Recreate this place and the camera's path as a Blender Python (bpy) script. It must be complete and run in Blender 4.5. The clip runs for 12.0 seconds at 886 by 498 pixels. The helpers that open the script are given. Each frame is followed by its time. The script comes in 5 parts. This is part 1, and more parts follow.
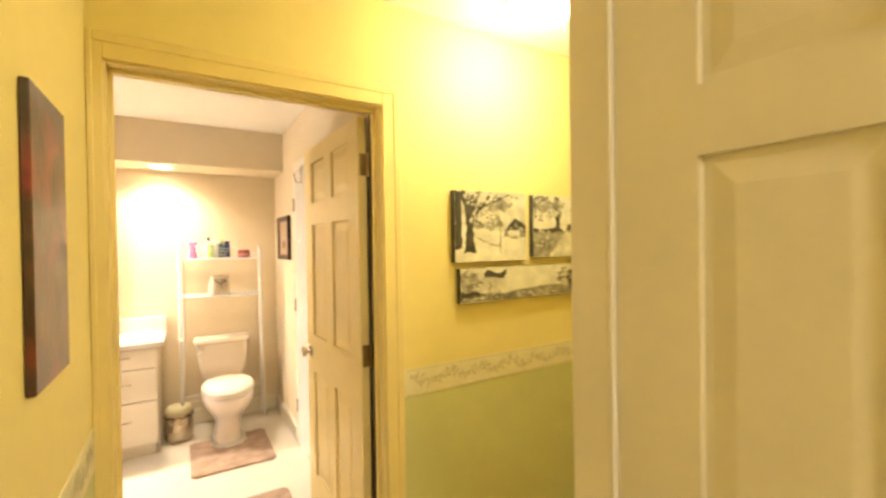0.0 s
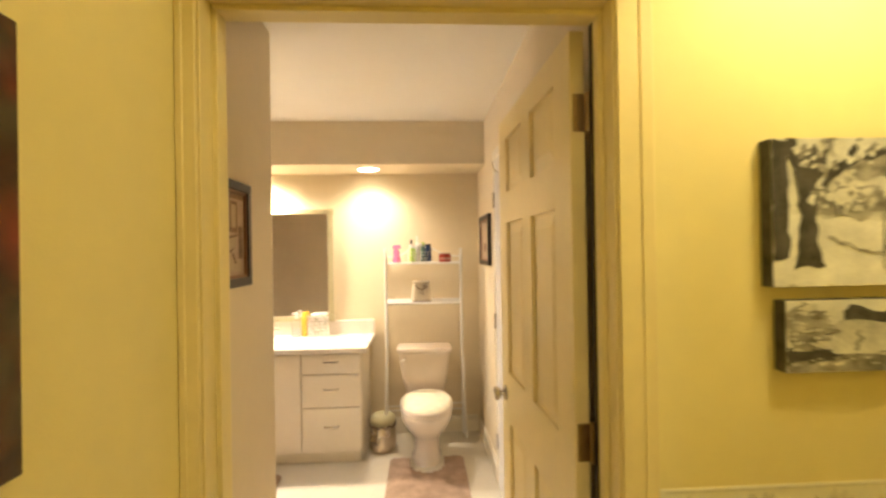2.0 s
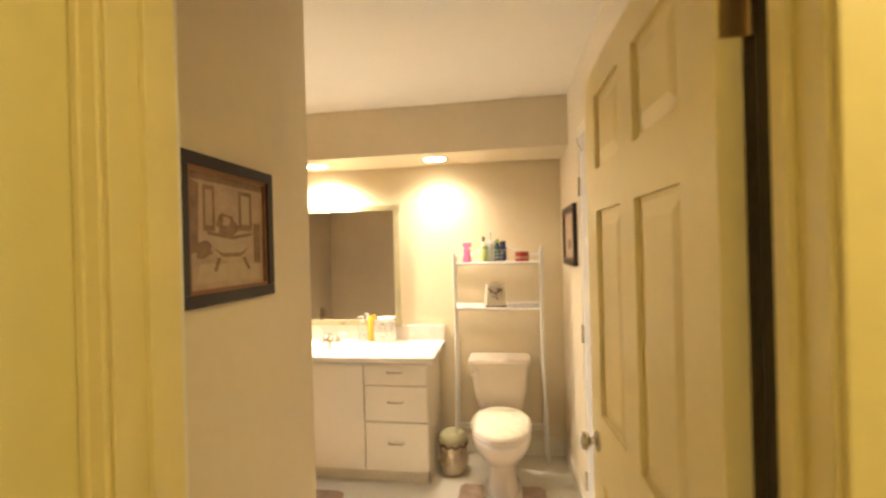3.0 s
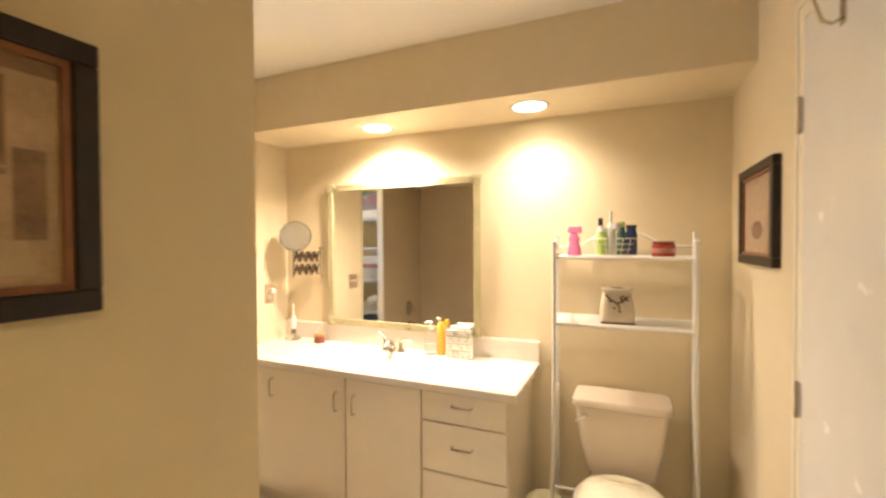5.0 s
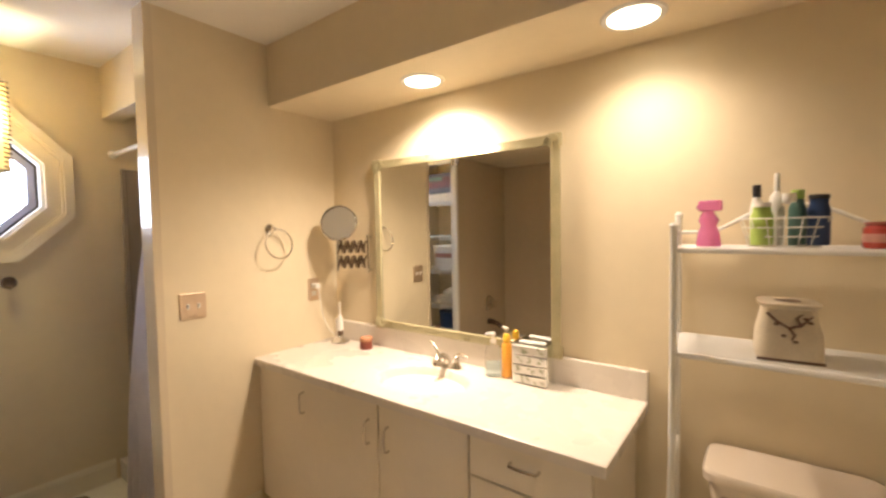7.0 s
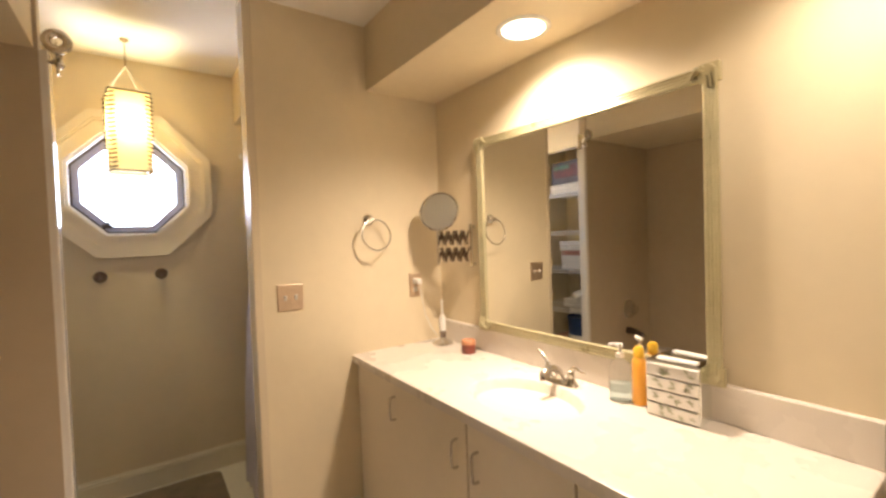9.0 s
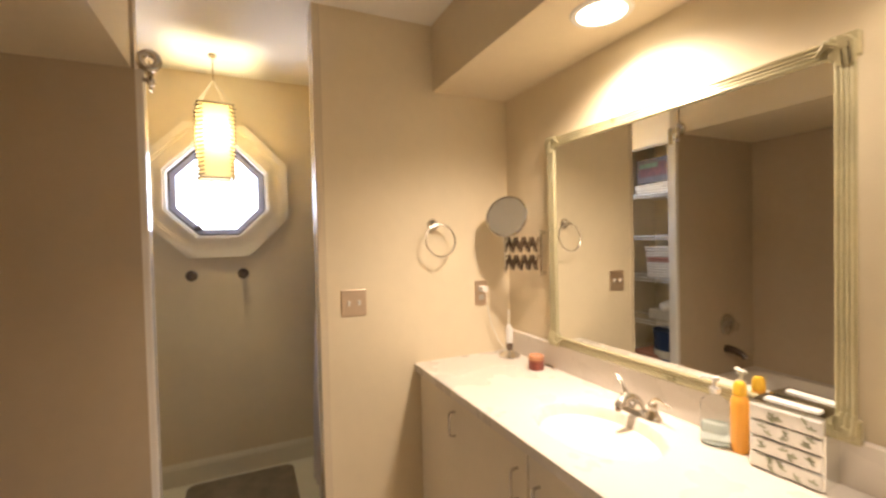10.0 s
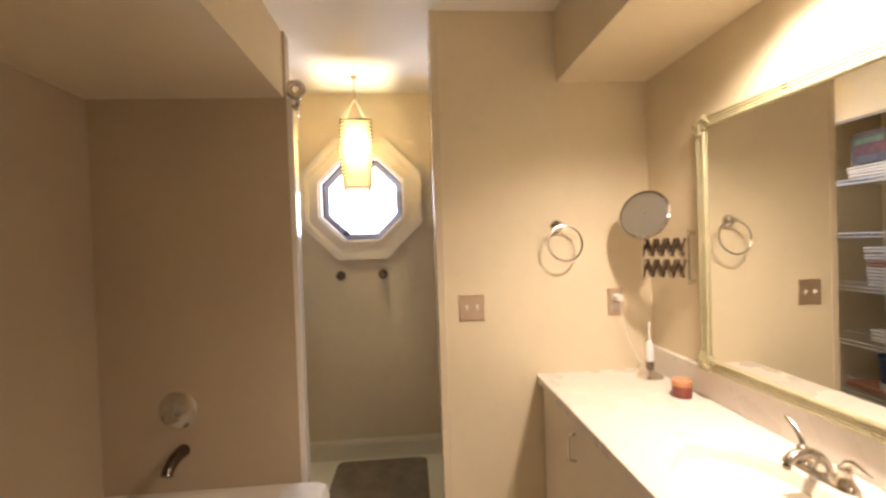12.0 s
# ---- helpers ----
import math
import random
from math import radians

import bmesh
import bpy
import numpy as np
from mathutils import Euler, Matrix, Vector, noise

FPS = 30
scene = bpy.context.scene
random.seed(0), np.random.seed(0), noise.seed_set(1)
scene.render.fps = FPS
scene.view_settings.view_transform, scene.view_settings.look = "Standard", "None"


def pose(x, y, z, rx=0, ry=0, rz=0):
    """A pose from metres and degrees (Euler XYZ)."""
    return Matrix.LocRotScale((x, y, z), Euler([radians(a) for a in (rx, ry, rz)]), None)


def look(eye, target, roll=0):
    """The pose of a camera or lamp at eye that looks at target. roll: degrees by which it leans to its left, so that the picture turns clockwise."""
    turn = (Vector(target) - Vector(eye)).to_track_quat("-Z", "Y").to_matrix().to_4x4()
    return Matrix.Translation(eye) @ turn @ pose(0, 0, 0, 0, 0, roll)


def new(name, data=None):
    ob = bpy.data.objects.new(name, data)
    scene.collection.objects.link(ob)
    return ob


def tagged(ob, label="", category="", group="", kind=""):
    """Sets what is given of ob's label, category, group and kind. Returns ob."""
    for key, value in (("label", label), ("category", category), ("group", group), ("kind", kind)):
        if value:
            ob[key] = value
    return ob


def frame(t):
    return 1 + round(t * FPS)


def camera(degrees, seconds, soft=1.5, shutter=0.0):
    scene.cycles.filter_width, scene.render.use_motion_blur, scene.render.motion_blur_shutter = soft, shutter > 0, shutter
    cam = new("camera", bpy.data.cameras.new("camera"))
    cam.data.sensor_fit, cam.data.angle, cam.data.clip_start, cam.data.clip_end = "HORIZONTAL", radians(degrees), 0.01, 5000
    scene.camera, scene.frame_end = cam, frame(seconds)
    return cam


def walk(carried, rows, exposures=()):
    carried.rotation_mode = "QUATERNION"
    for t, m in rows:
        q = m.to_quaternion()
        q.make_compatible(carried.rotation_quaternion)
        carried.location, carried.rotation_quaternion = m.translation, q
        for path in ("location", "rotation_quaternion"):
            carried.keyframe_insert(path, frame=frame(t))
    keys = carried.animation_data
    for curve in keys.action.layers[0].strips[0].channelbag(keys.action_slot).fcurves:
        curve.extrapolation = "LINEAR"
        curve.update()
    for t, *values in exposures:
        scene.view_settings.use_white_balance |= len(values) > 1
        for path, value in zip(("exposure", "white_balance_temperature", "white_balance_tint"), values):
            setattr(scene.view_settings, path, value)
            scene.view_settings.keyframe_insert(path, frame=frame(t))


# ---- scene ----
cam = camera(92.2, 12.0, soft=2.6, shutter=0.5)
PATH = [
    (0, (0.272, 3.259, 1.484), (1.312, 4.968, 1.465), -0.9),
    (0.5, (0.396, 3.4, 1.514), (1.203, 5.234, 1.486), -1.2),
    (1, (0.486, 3.546, 1.502), (1.053, 5.464, 1.497), -0.6),
    (1.5, (0.518, 3.739, 1.5), (0.844, 5.715, 1.505), -0.8),
    (2, (0.526, 3.926, 1.496), (0.629, 5.923, 1.501), -0.9),
    (2.5, (0.562, 4.102, 1.502), (0.457, 6.099, 1.506), -1.2),
    (3, (0.604, 4.309, 1.503), (0.312, 6.287, 1.502), -1.5),
    (3.5, (0.605, 4.512, 1.484), (0.16, 6.462, 1.483), -1.5),
    (5.5, (0.543, 5.353, 1.473), (-0.348, 7.143, 1.419), -0.3),
    (6, (0.511, 5.521, 1.478), (-0.469, 7.263, 1.406), -0.7),
    (6.5, (0.485, 5.647, 1.485), (-0.597, 7.327, 1.401), -0.8),
    (8.5, (0.378, 6.04, 1.38), (-1.158, 7.319, 1.306), -1.9),
    (9, (0.345, 6.097, 1.385), (-1.292, 7.245, 1.33), -2.0),
    (9.5, (0.31, 6.152, 1.395), (-1.423, 7.15, 1.347), -1.6),
    (10, (0.285, 6.196, 1.415), (-1.53, 7.033, 1.368), -1.4),
    (10.5, (0.275, 6.243, 1.435), (-1.61, 6.907, 1.38), -1.4),
    (11, (0.272, 6.297, 1.436), (-1.667, 6.782, 1.387), -1.6),
    (11.5, (0.269, 6.341, 1.449), (-1.706, 6.654, 1.406), -2.0),
    (12, (0.25, 6.367, 1.429), (-1.744, 6.516, 1.399), -2.0),
]
EXPOSURES = [(0.0, 1.50, 6500, 9), (0.5, 1.3, 6500, 9), (1.0, 1.18, 6500, 8), (1.5, 1.02, 6500, 8), (2.5, 0.88, 6500, 7), (3.5, 0.92, 6500, 6), (5.5, 0.50, 6500, 9), (6.5, 0.10, 6470, 11), (8.5, -0.12, 6550, 12), (12.0, -0.04, 6200, 14)]
walk(cam, [(t, look(eye, target, roll)) for t, eye, target, roll in PATH], EXPOSURES)


# ---- world and lights ----
world = bpy.data.worlds.new("sky_world")
scene.world = world
world.use_nodes = True
wn = world.node_tree
sky = wn.nodes.new("ShaderNodeTexSky")
sky.sky_type = "NISHITA"
sky.sun_disc = False
sky.sun_elevation, sky.sun_rotation = radians(38), radians(250)
wn.links.new(sky.outputs[0], wn.nodes["Background"].inputs[0])
wn.nodes["Background"].inputs[1].default_value = 0.15


def lamp(name, kind, m, power, colour, radius=0.05, **more):
    data = bpy.data.lights.new(name, kind)
    data.energy, data.color = power, colour
    if kind in ("POINT", "SPOT"):
        data.shadow_soft_size = radius
    for k, v in more.items():
        if k == "spot_size":
            data.spot_size = v
        elif k == "spot_blend":
            data.spot_blend = v
        elif k == "angle":
            data.angle = v
        elif k == "size":
            data.size = v
    ob = new(name, data)
    ob.matrix_world = m
    return ob


WARM = (1.0, 0.815, 0.63)
lamp("sun", "SUN", look((-8, -3, 8), (0, 0, 0)), 1.5, (1.0, 0.96, 0.9), angle=radians(12))
for cx, cy, power in ((-0.746, 7.248, 184), (0.131, 7.218, 47)):
    lamp("downlight_lamp", "SPOT", look((cx, cy, 2.115), (cx, cy + 0.02, 0)), power, WARM, 0.075, spot_size=radians(151), spot_blend=1.0)
lamp("hall_lamp", "POINT", pose(1.45, 4.42, 2.27), 8.3, (1.0, 0.84, 0.50), 0.09)
lamp("lantern_lamp", "POINT", pose(-2.335, 6.062, 2.00), 15, (1.0, 0.88, 0.52), 0.04)
lamp("window_daylight", "AREA", look((-2.80, 6.04, 1.742), (0, 6.04, 1.70)), 9, (0.72, 0.80, 1.0), size=0.46)
# last one is an added fill in the unseen room, without a fixture
lamp("room_fill", "POINT", pose(0.5, 1.6, 2.2), 18, (1.0, 0.86, 0.66), 0.15)


# ---- materials ----
def mat(name, colour, rough=0.6, metal=0.0, vary=0.06, scale=6.0, bump=0.0, bscale=180.0, emit=0.0, trans=0.0, coat=0.0, ior=1.45):
    m = bpy.data.materials.new(name)
    m.use_nodes = True
    nt = m.node_tree
    b = nt.nodes["Principled BSDF"]
    b.inputs["Roughness"].default_value = rough
    b.inputs["Metallic"].default_value = metal
    b.inputs["IOR"].default_value = ior
    b.inputs["Transmission Weight"].default_value = trans
    b.inputs["Coat Weight"].default_value = coat
    b.inputs["Base Color"].default_value = (*colour, 1)
    if emit:
        b.inputs["Emission Color"].default_value = (*colour, 1)
        b.inputs["Emission Strength"].default_value = emit
    co = nt.nodes.new("ShaderNodeTexCoord")
    if vary:
        n1 = nt.nodes.new("ShaderNodeTexNoise")
        n1.inputs["Scale"].default_value = scale
        n1.inputs["Detail"].default_value = 5
        n2 = nt.nodes.new("ShaderNodeTexNoise")
        n2.inputs["Scale"].default_value = scale * 9
        n2.inputs["Detail"].default_value = 3
        nt.links.new(co.outputs["Object"], n1.inputs["Vector"])
        nt.links.new(co.outputs["Object"], n2.inputs["Vector"])
        add = nt.nodes.new("ShaderNodeMath")
        add.operation = "MULTIPLY_ADD"
        add.inputs[1].default_value = 0.4
        nt.links.new(n2.outputs["Fac"], add.inputs[0])
        nt.links.new(n1.outputs["Fac"], add.inputs[2])
        ramp = nt.nodes.new("ShaderNodeMapRange")
        ramp.inputs["From Min"].default_value, ramp.inputs["From Max"].default_value = 0.45, 0.95
        ramp.inputs["To Min"].default_value, ramp.inputs["To Max"].default_value = 1 - vary, 1 + vary
        nt.links.new(add.outputs[0], ramp.inputs["Value"])
        mul = nt.nodes.new("ShaderNodeVectorMath")
        mul.operation = "SCALE"
        mul.inputs[0].default_value = colour
        nt.links.new(ramp.outputs[0], mul.inputs["Scale"])
        nt.links.new(mul.outputs[0], b.inputs["Base Color"])
        rr = nt.nodes.new("ShaderNodeMapRange")
        rr.inputs["To Min"].default_value, rr.inputs["To Max"].default_value = max(rough - 0.06, 0.02), min(rough + 0.06, 1)
        nt.links.new(n1.outputs["Fac"], rr.inputs["Value"])
        nt.links.new(rr.outputs[0], b.inputs["Roughness"])
    if bump:
        nb = nt.nodes.new("ShaderNodeTexNoise")
        nb.inputs["Scale"].default_value = bscale
        nb.inputs["Detail"].default_value = 4
        nt.links.new(co.outputs["Object"], nb.inputs["Vector"])
        bp = nt.nodes.new("ShaderNodeBump")
        bp.inputs["Strength"].default_value = bump
        bp.inputs["Distance"].default_value = 0.002
        nt.links.new(nb.outputs["Fac"], bp.inputs["Height"])
        nt.links.new(bp.outputs[0], b.inputs["Normal"])
    return m


M_BATHWALL = mat("bath_wall_paint", (0.74, 0.635, 0.45), 0.55, bump=0.25, vary=0.04, scale=2)
M_HALLWALL = mat("hall_wall_paint", (0.82, 0.71, 0.31), 0.6, bump=0.25, vary=0.04, scale=2)
M_GREEN = mat("green_wall_paint", (0.63, 0.64, 0.33), 0.6, bump=0.25, vary=0.05, scale=2)
M_CEIL = mat("ceiling_paint", (0.90, 0.86, 0.78), 0.8, bump=0.3, vary=0.02, scale=2)
M_TRIM = mat("white_trim_paint", (0.80, 0.74, 0.60), 0.35, vary=0.03, scale=5, bump=0.05)
M_TRIMY = mat("yellow_trim_gloss", (0.80, 0.67, 0.30), 0.4, vary=0.04, scale=5, bump=0.08)
M_DOORY = mat("pale_yellow_door_paint", (0.80, 0.67, 0.34), 0.38, vary=0.04, scale=4, bump=0.08)
M_FLOOR = mat("vinyl_floor", (0.76, 0.71, 0.60), 0.35, vary=0.05, scale=3)
M_CHROME = mat("chrome", (0.75, 0.74, 0.72), 0.12, 1.0, vary=0)
M_NICKEL = mat("brushed_nickel", (0.60, 0.56, 0.50), 0.24, 1.0, vary=0.05, scale=30)
M_BRASS = mat("aged_brass", (0.34, 0.24, 0.12), 0.35, 1.0, vary=0.15, scale=30)
M_BRONZE = mat("dark_bronze", (0.10, 0.06, 0.035), 0.4, 0.6, vary=0.1)
M_GLOSS = mat("white_gloss_paint", (0.84, 0.80, 0.74), 0.16, vary=0.02, scale=6, coat=0.5)
M_GLOSSBEIGE = mat("semi_gloss_beige_paint", (0.70, 0.595, 0.43), 0.22, vary=0.02, scale=4, coat=0.4)
M_CASING = mat("cream_gloss_paint", (0.82, 0.75, 0.62), 0.25, vary=0.02, scale=6)
M_HOOK = mat("dark_nickel", (0.20, 0.155, 0.125), 0.25, 1.0, vary=0.05)
M_PORC = mat("bisque_porcelain", (0.78, 0.68, 0.57), 0.12, vary=0.02, coat=0.4)
M_VANITY = mat("cream_laminate", (0.78, 0.70, 0.57), 0.35, vary=0.03, scale=4)
M_TOP = mat("cultured_marble", (0.72, 0.66, 0.585), 0.28, vary=0.008, scale=5)
M_MIRROR = mat("mirror_glass", (0.86, 0.87, 0.84), 0.01, 1.0, vary=0)
M_WHITE = mat("white_enamel", (0.82, 0.80, 0.76), 0.25, vary=0.02, scale=10)
M_DARK = mat("near_black_matte", (0.05, 0.04, 0.035), 0.7, vary=0.1)


# ---- mesh helpers ----
def part(name, bm, material, parent=None, label="", smooth=False, kind=""):
    me = bpy.data.meshes.new(name)
    if smooth:
        for f in bm.faces:
            f.smooth = True
    bm.to_mesh(me)
    bm.free()
    for m in (material if isinstance(material, (list, tuple)) else [material]):
        me.materials.append(m)
    ob = new(name, me)
    if parent:
        ob.parent = parent
    if smooth:
        me.set_sharp_from_angle(angle=radians(38))
    return tagged(ob, label=label, kind=kind)


def thing(name, at, label, category, group="", turn=0):
    ob = new(name)
    ob.matrix_world = pose(*at, 0, 0, turn)
    ob.empty_display_size = 0.05
    return tagged(ob, label=label, category=category, group=group)


def add_box(bm, lo, hi, bevel=0.0, seg=1, mi=0):
    lo, hi = Vector(lo), Vector(hi)
    n0 = set(bm.faces)
    r = bmesh.ops.create_cube(bm, size=1, matrix=Matrix.Translation((lo + hi) / 2) @ Matrix.Diagonal((*(hi - lo), 1)))
    if bevel:
        edges = list({e for v in r["verts"] for e in v.link_edges})
        bmesh.ops.bevel(bm, geom=edges, offset=bevel, segments=seg, affect="EDGES", profile=0.5)
    if mi:
        for f in bm.faces:
            if f not in n0:
                f.material_index = mi
    return bm


def box(lo, hi, bevel=0.0, seg=1):
    return add_box(bmesh.new(), lo, hi, bevel, seg)


def boxes(*items, bevel=0.0):
    bm = bmesh.new()
    for lo, hi in items:
        add_box(bm, lo, hi, bevel)
    return bm


def structure(name, bm, material, label=""):
    return part(name, bm, material, None, label, kind="structure")


def add_lathe(bm, profile, n=24, m=None, sx=1.0, sy=1.0, close=False):
    """Turned shape about z from (radius, height) rows."""
    m = m or Matrix()
    rings = []
    for r, z in profile:
        if r < 1e-5:
            rings.append([bm.verts.new(m @ Vector((0, 0, z)))])
        else:
            rings.append([bm.verts.new(m @ Vector((r * sx * math.cos(2 * math.pi * i / n), r * sy * math.sin(2 * math.pi * i / n), z))) for i in range(n)])
    for a, b in zip(rings, rings[1:]):
        for i in range(n):
            j = (i + 1) % n
            if len(a) == 1 and len(b) == 1:
                continue
            if len(a) == 1:
                bm.faces.new((a[0], b[j], b[i]))
            elif len(b) == 1:
                bm.faces.new((a[i], a[j], b[0]))
            else:
                bm.faces.new((a[i], a[j], b[j], b[i]))
    return bm


def lathe(profile, n=24, m=None, sx=1.0, sy=1.0):
    return add_lathe(bmesh.new(), profile, n, m, sx, sy)


def add_tube(bm, points, r, n=8, closed=False, flat=1.0):
    pts = [Vector(p) for p in points]
    rings = []
    count = len(pts)
    up = None
    for i, p in enumerate(pts):
        a = pts[(i - 1) % count] if (i or closed) else p
        b = pts[(i + 1) % count] if (i < count - 1 or closed) else p
        d = (b - a).normalized()
        if up is None:
            up = Vector((0, 0, 1)) if abs(d.z) < 0.9 else Vector((0, 1, 0))
        side = d.cross(up).normalized()
        up = side.cross(d).normalized()
        rr = r[i] if isinstance(r, (list, tuple)) else r
        rings.append([bm.verts.new(p + side * rr * math.cos(2 * math.pi * k / n) + up * rr * flat * math.sin(2 * math.pi * k / n)) for k in range(n)])
    last = count if closed else count - 1
    for i in range(last):
        a, b = rings[i], rings[(i + 1) % count]
        for k in range(n):
            j = (k + 1) % n
            bm.faces.new((a[k], a[j], b[j], b[k]))
    if not closed:
        bm.faces.new(rings[0][::-1])
        bm.faces.new(rings[-1])
    return bm


def tube(points, r, n=8, closed=False, flat=1.0):
    return add_tube(bmesh.new(), points, r, n, closed, flat)


def add_prism(bm, outline, lo, hi, axis="z"):
    """Outline in two axes pushed between lo and hi along the third."""
    def v(a, b, c):
        return {"z": (a, b, c), "x": (c, a, b), "y": (a, c, b)}[axis]
    low = [bm.verts.new(v(a, b, lo)) for a, b in outline]
    top = [bm.verts.new(v(a, b, hi)) for a, b in outline]
    n = len(outline)
    bm.faces.new(low[::-1])
    bm.faces.new(top)
    for i in range(n):
        j = (i + 1) % n
        bm.faces.new((low[i], low[j], top[j], top[i]))
    bmesh.ops.recalc_face_normals(bm, faces=bm.faces)
    return bm


def loft(sections, n=28, power=2.4):
    """Closed skin through rows of (x, y, z, half width, half depth, front stretch)."""
    bm = bmesh.new()
    rings = []
    for x, y, z, rx, ry, ext in sections:
        ring = []
        for i in range(n):
            a = 2 * math.pi * i / n
            c, s_ = math.cos(a), math.sin(a)
            px = rx * math.copysign(abs(c) ** (2 / power), c)
            py = ry * math.copysign(abs(s_) ** (2 / power), s_)
            if py < 0:
                py *= ext
            ring.append(bm.verts.new((x + px, y + py, z)))
        rings.append(ring)
    for a, b in zip(rings, rings[1:]):
        for i in range(n):
            j = (i + 1) % n
            bm.faces.new((a[i], a[j], b[j], b[i]))
    bm.faces.new(rings[0][::-1])
    bm.faces.new(rings[-1])
    return bm


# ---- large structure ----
# wall paint darkened: the tub alcove's dimness is put into the colour
M_TUBWALL_DIM = mat("tub_wall_dimmed", (0.50, 0.405, 0.285), 0.5, bump=0.2, vary=0.05, scale=2)
CEIL, HEAD = 2.438, 2.024
DX0, DX1 = 0.090, 0.934
X_R, Y_B = 1.0, 7.45
X_P, Y_P = -1.612, 6.48
X_W = -2.63
structure("floor", box((-3.0, 4.80, -0.1), (1.2, 7.6, 0.0)), M_FLOOR, "pale cream sheet vinyl bathroom floor")
structure("hall_floor", box((-0.3, 0.0, -0.1), (3.4, 4.80, -0.002)), mat("hall_carpet", (0.42, 0.34, 0.22), 0.95, bump=0.8), "plain tan carpet in the hall")
structure("ceiling", box((-2.75, 4.92, CEIL), (1.12, 7.57, CEIL + 0.1)), M_CEIL, "smooth white painted bathroom ceiling")
structure("ceiling_hall", box((-0.3, 0.0, CEIL), (3.4, 4.92, CEIL + 0.1)), M_CEIL, "white painted hall ceiling")
# the wall with the bathroom doorway; its hall face is a skin of paint on either side of the dado border
structure("wall_doorway", boxes(((-0.3, 4.803, 0), (DX0 - 0.018, 4.92, CEIL)), ((DX1 + 0.018, 4.803, 0), (3.4, 4.92, CEIL)), ((DX0 - 0.018, 4.803, HEAD + 0.018), (DX1 + 0.018, 4.92, CEIL))), M_BATHWALL, "beige painted wall round the bathroom doorway")
structure("wall_hall_upper", boxes(((0.0, 4.80, 0.97), (DX0 - 0.018, 4.803, CEIL)), ((DX1 + 0.018, 4.80, 0.97), (3.4, 4.803, CEIL)), ((DX0 - 0.018, 4.80, HEAD + 0.018), (DX1 + 0.018, 4.803, CEIL))), M_HALLWALL, "golden yellow painted upper hall wall")
structure("wall_hall_lower", boxes(((0.0, 4.80, 0), (DX0 - 0.018, 4.803, 0.88)), ((DX1 + 0.018, 4.80, 0), (3.4, 4.803, 0.88))), M_GREEN, "olive green painted lower hall wall")
structure("wall_hall_west", box((-0.1, 0.0, 0), (0.046, 4.80, CEIL)), M_HALLWALL, "golden yellow painted hall side wall")
structure("wall_room_doorway", boxes(((0.905, 3.742, 0), (3.4, 3.80, CEIL)), ((0.046, 3.742, 2.05), (0.905, 3.80, CEIL))), M_HALLWALL, "yellow painted wall beside the room door")
structure("wall_room_east", box((3.4, 0.0, 0), (3.5, 4.92, CEIL)), M_HALLWALL)
structure("wall_room_south", box((-0.1, -0.1, 0), (3.5, 0.0, CEIL)), M_HALLWALL)
structure("wall_east", box((X_R, 4.92, 0), (X_R + 0.12, 7.57, CEIL)), M_BATHWALL, "warm beige painted bathroom side wall")
structure("wall_north", box((-2.75, Y_B, 0), (X_R, Y_B + 0.12, CEIL)), M_BATHWALL, "warm beige painted wall behind the vanity")
structure("wall_entry", box((-0.30, 4.92, 0), (-0.108, 5.784, CEIL)), M_BATHWALL, "beige painted entry wall ending beside the tub")
structure("wall_tub_south", box((-1.795, 4.92, 0), (-0.30, 4.928, 2.13)), M_TUBWALL_DIM, "plain beige bathtub back wall, coloured darker for the dim alcove")
structure("wall_tub_end", box((-1.86, 4.92, 0), (-1.795, 5.812, CEIL)), M_TUBWALL_DIM, "beige wall between bathtub and linen closet")
structure("soffit_tub", box((-1.795, 4.92, 2.13), (-0.30, 5.800, CEIL)), M_BATHWALL, "beige painted soffit over the bathtub")
structure("soffit_vanity", box((X_P, 7.036, 2.125), (X_R, Y_B, CEIL)), M_BATHWALL, "beige painted lighting soffit above the vanity")
structure("wall_partition", box((X_P - 0.115, Y_P, 0), (X_P, Y_B, CEIL)), M_BATHWALL, "beige painted partition at the end of the vanity")
structure("header_shower", box((X_W, 6.60, 2.144), (X_P - 0.115, 6.70, CEIL)), M_BATHWALL, "beige painted header over the shower")
structure("wall_closet_south", box((X_W, 4.92, 0), (-1.86, 5.02, CEIL)), M_BATHWALL)
structure("header_closet", box((X_W, 5.58, 2.13), (-1.86, 5.66, CEIL)), M_BATHWALL)
# window wall with an octagonal opening
WY, WZ, WR = 6.050, 1.736, 0.290
octo = [(math.cos(radians(22.5 + 45 * i)), math.sin(radians(22.5 + 45 * i))) for i in range(8)]


def ring_prism(bm, r0, r1, lo, hi, axis="x", cy=0.0, cz=0.0, pts=octo):
    """A frame between two outlines, pushed along x."""
    v = []
    for x in (lo, hi):
        for r in (r0, r1):
            v.append([bm.verts.new((x, cy + a * r, cz + b * r)) for a, b in pts])
    n = len(pts)
    for i in range(n):
        j = (i + 1) % n
        for a, b in ((v[0], v[1]), (v[1], v[3]), (v[3], v[2]), (v[2], v[0])):
            bm.faces.new((a[i], a[j], b[j], b[i]))
    bmesh.ops.recalc_face_normals(bm, faces=bm.faces)
    return bm


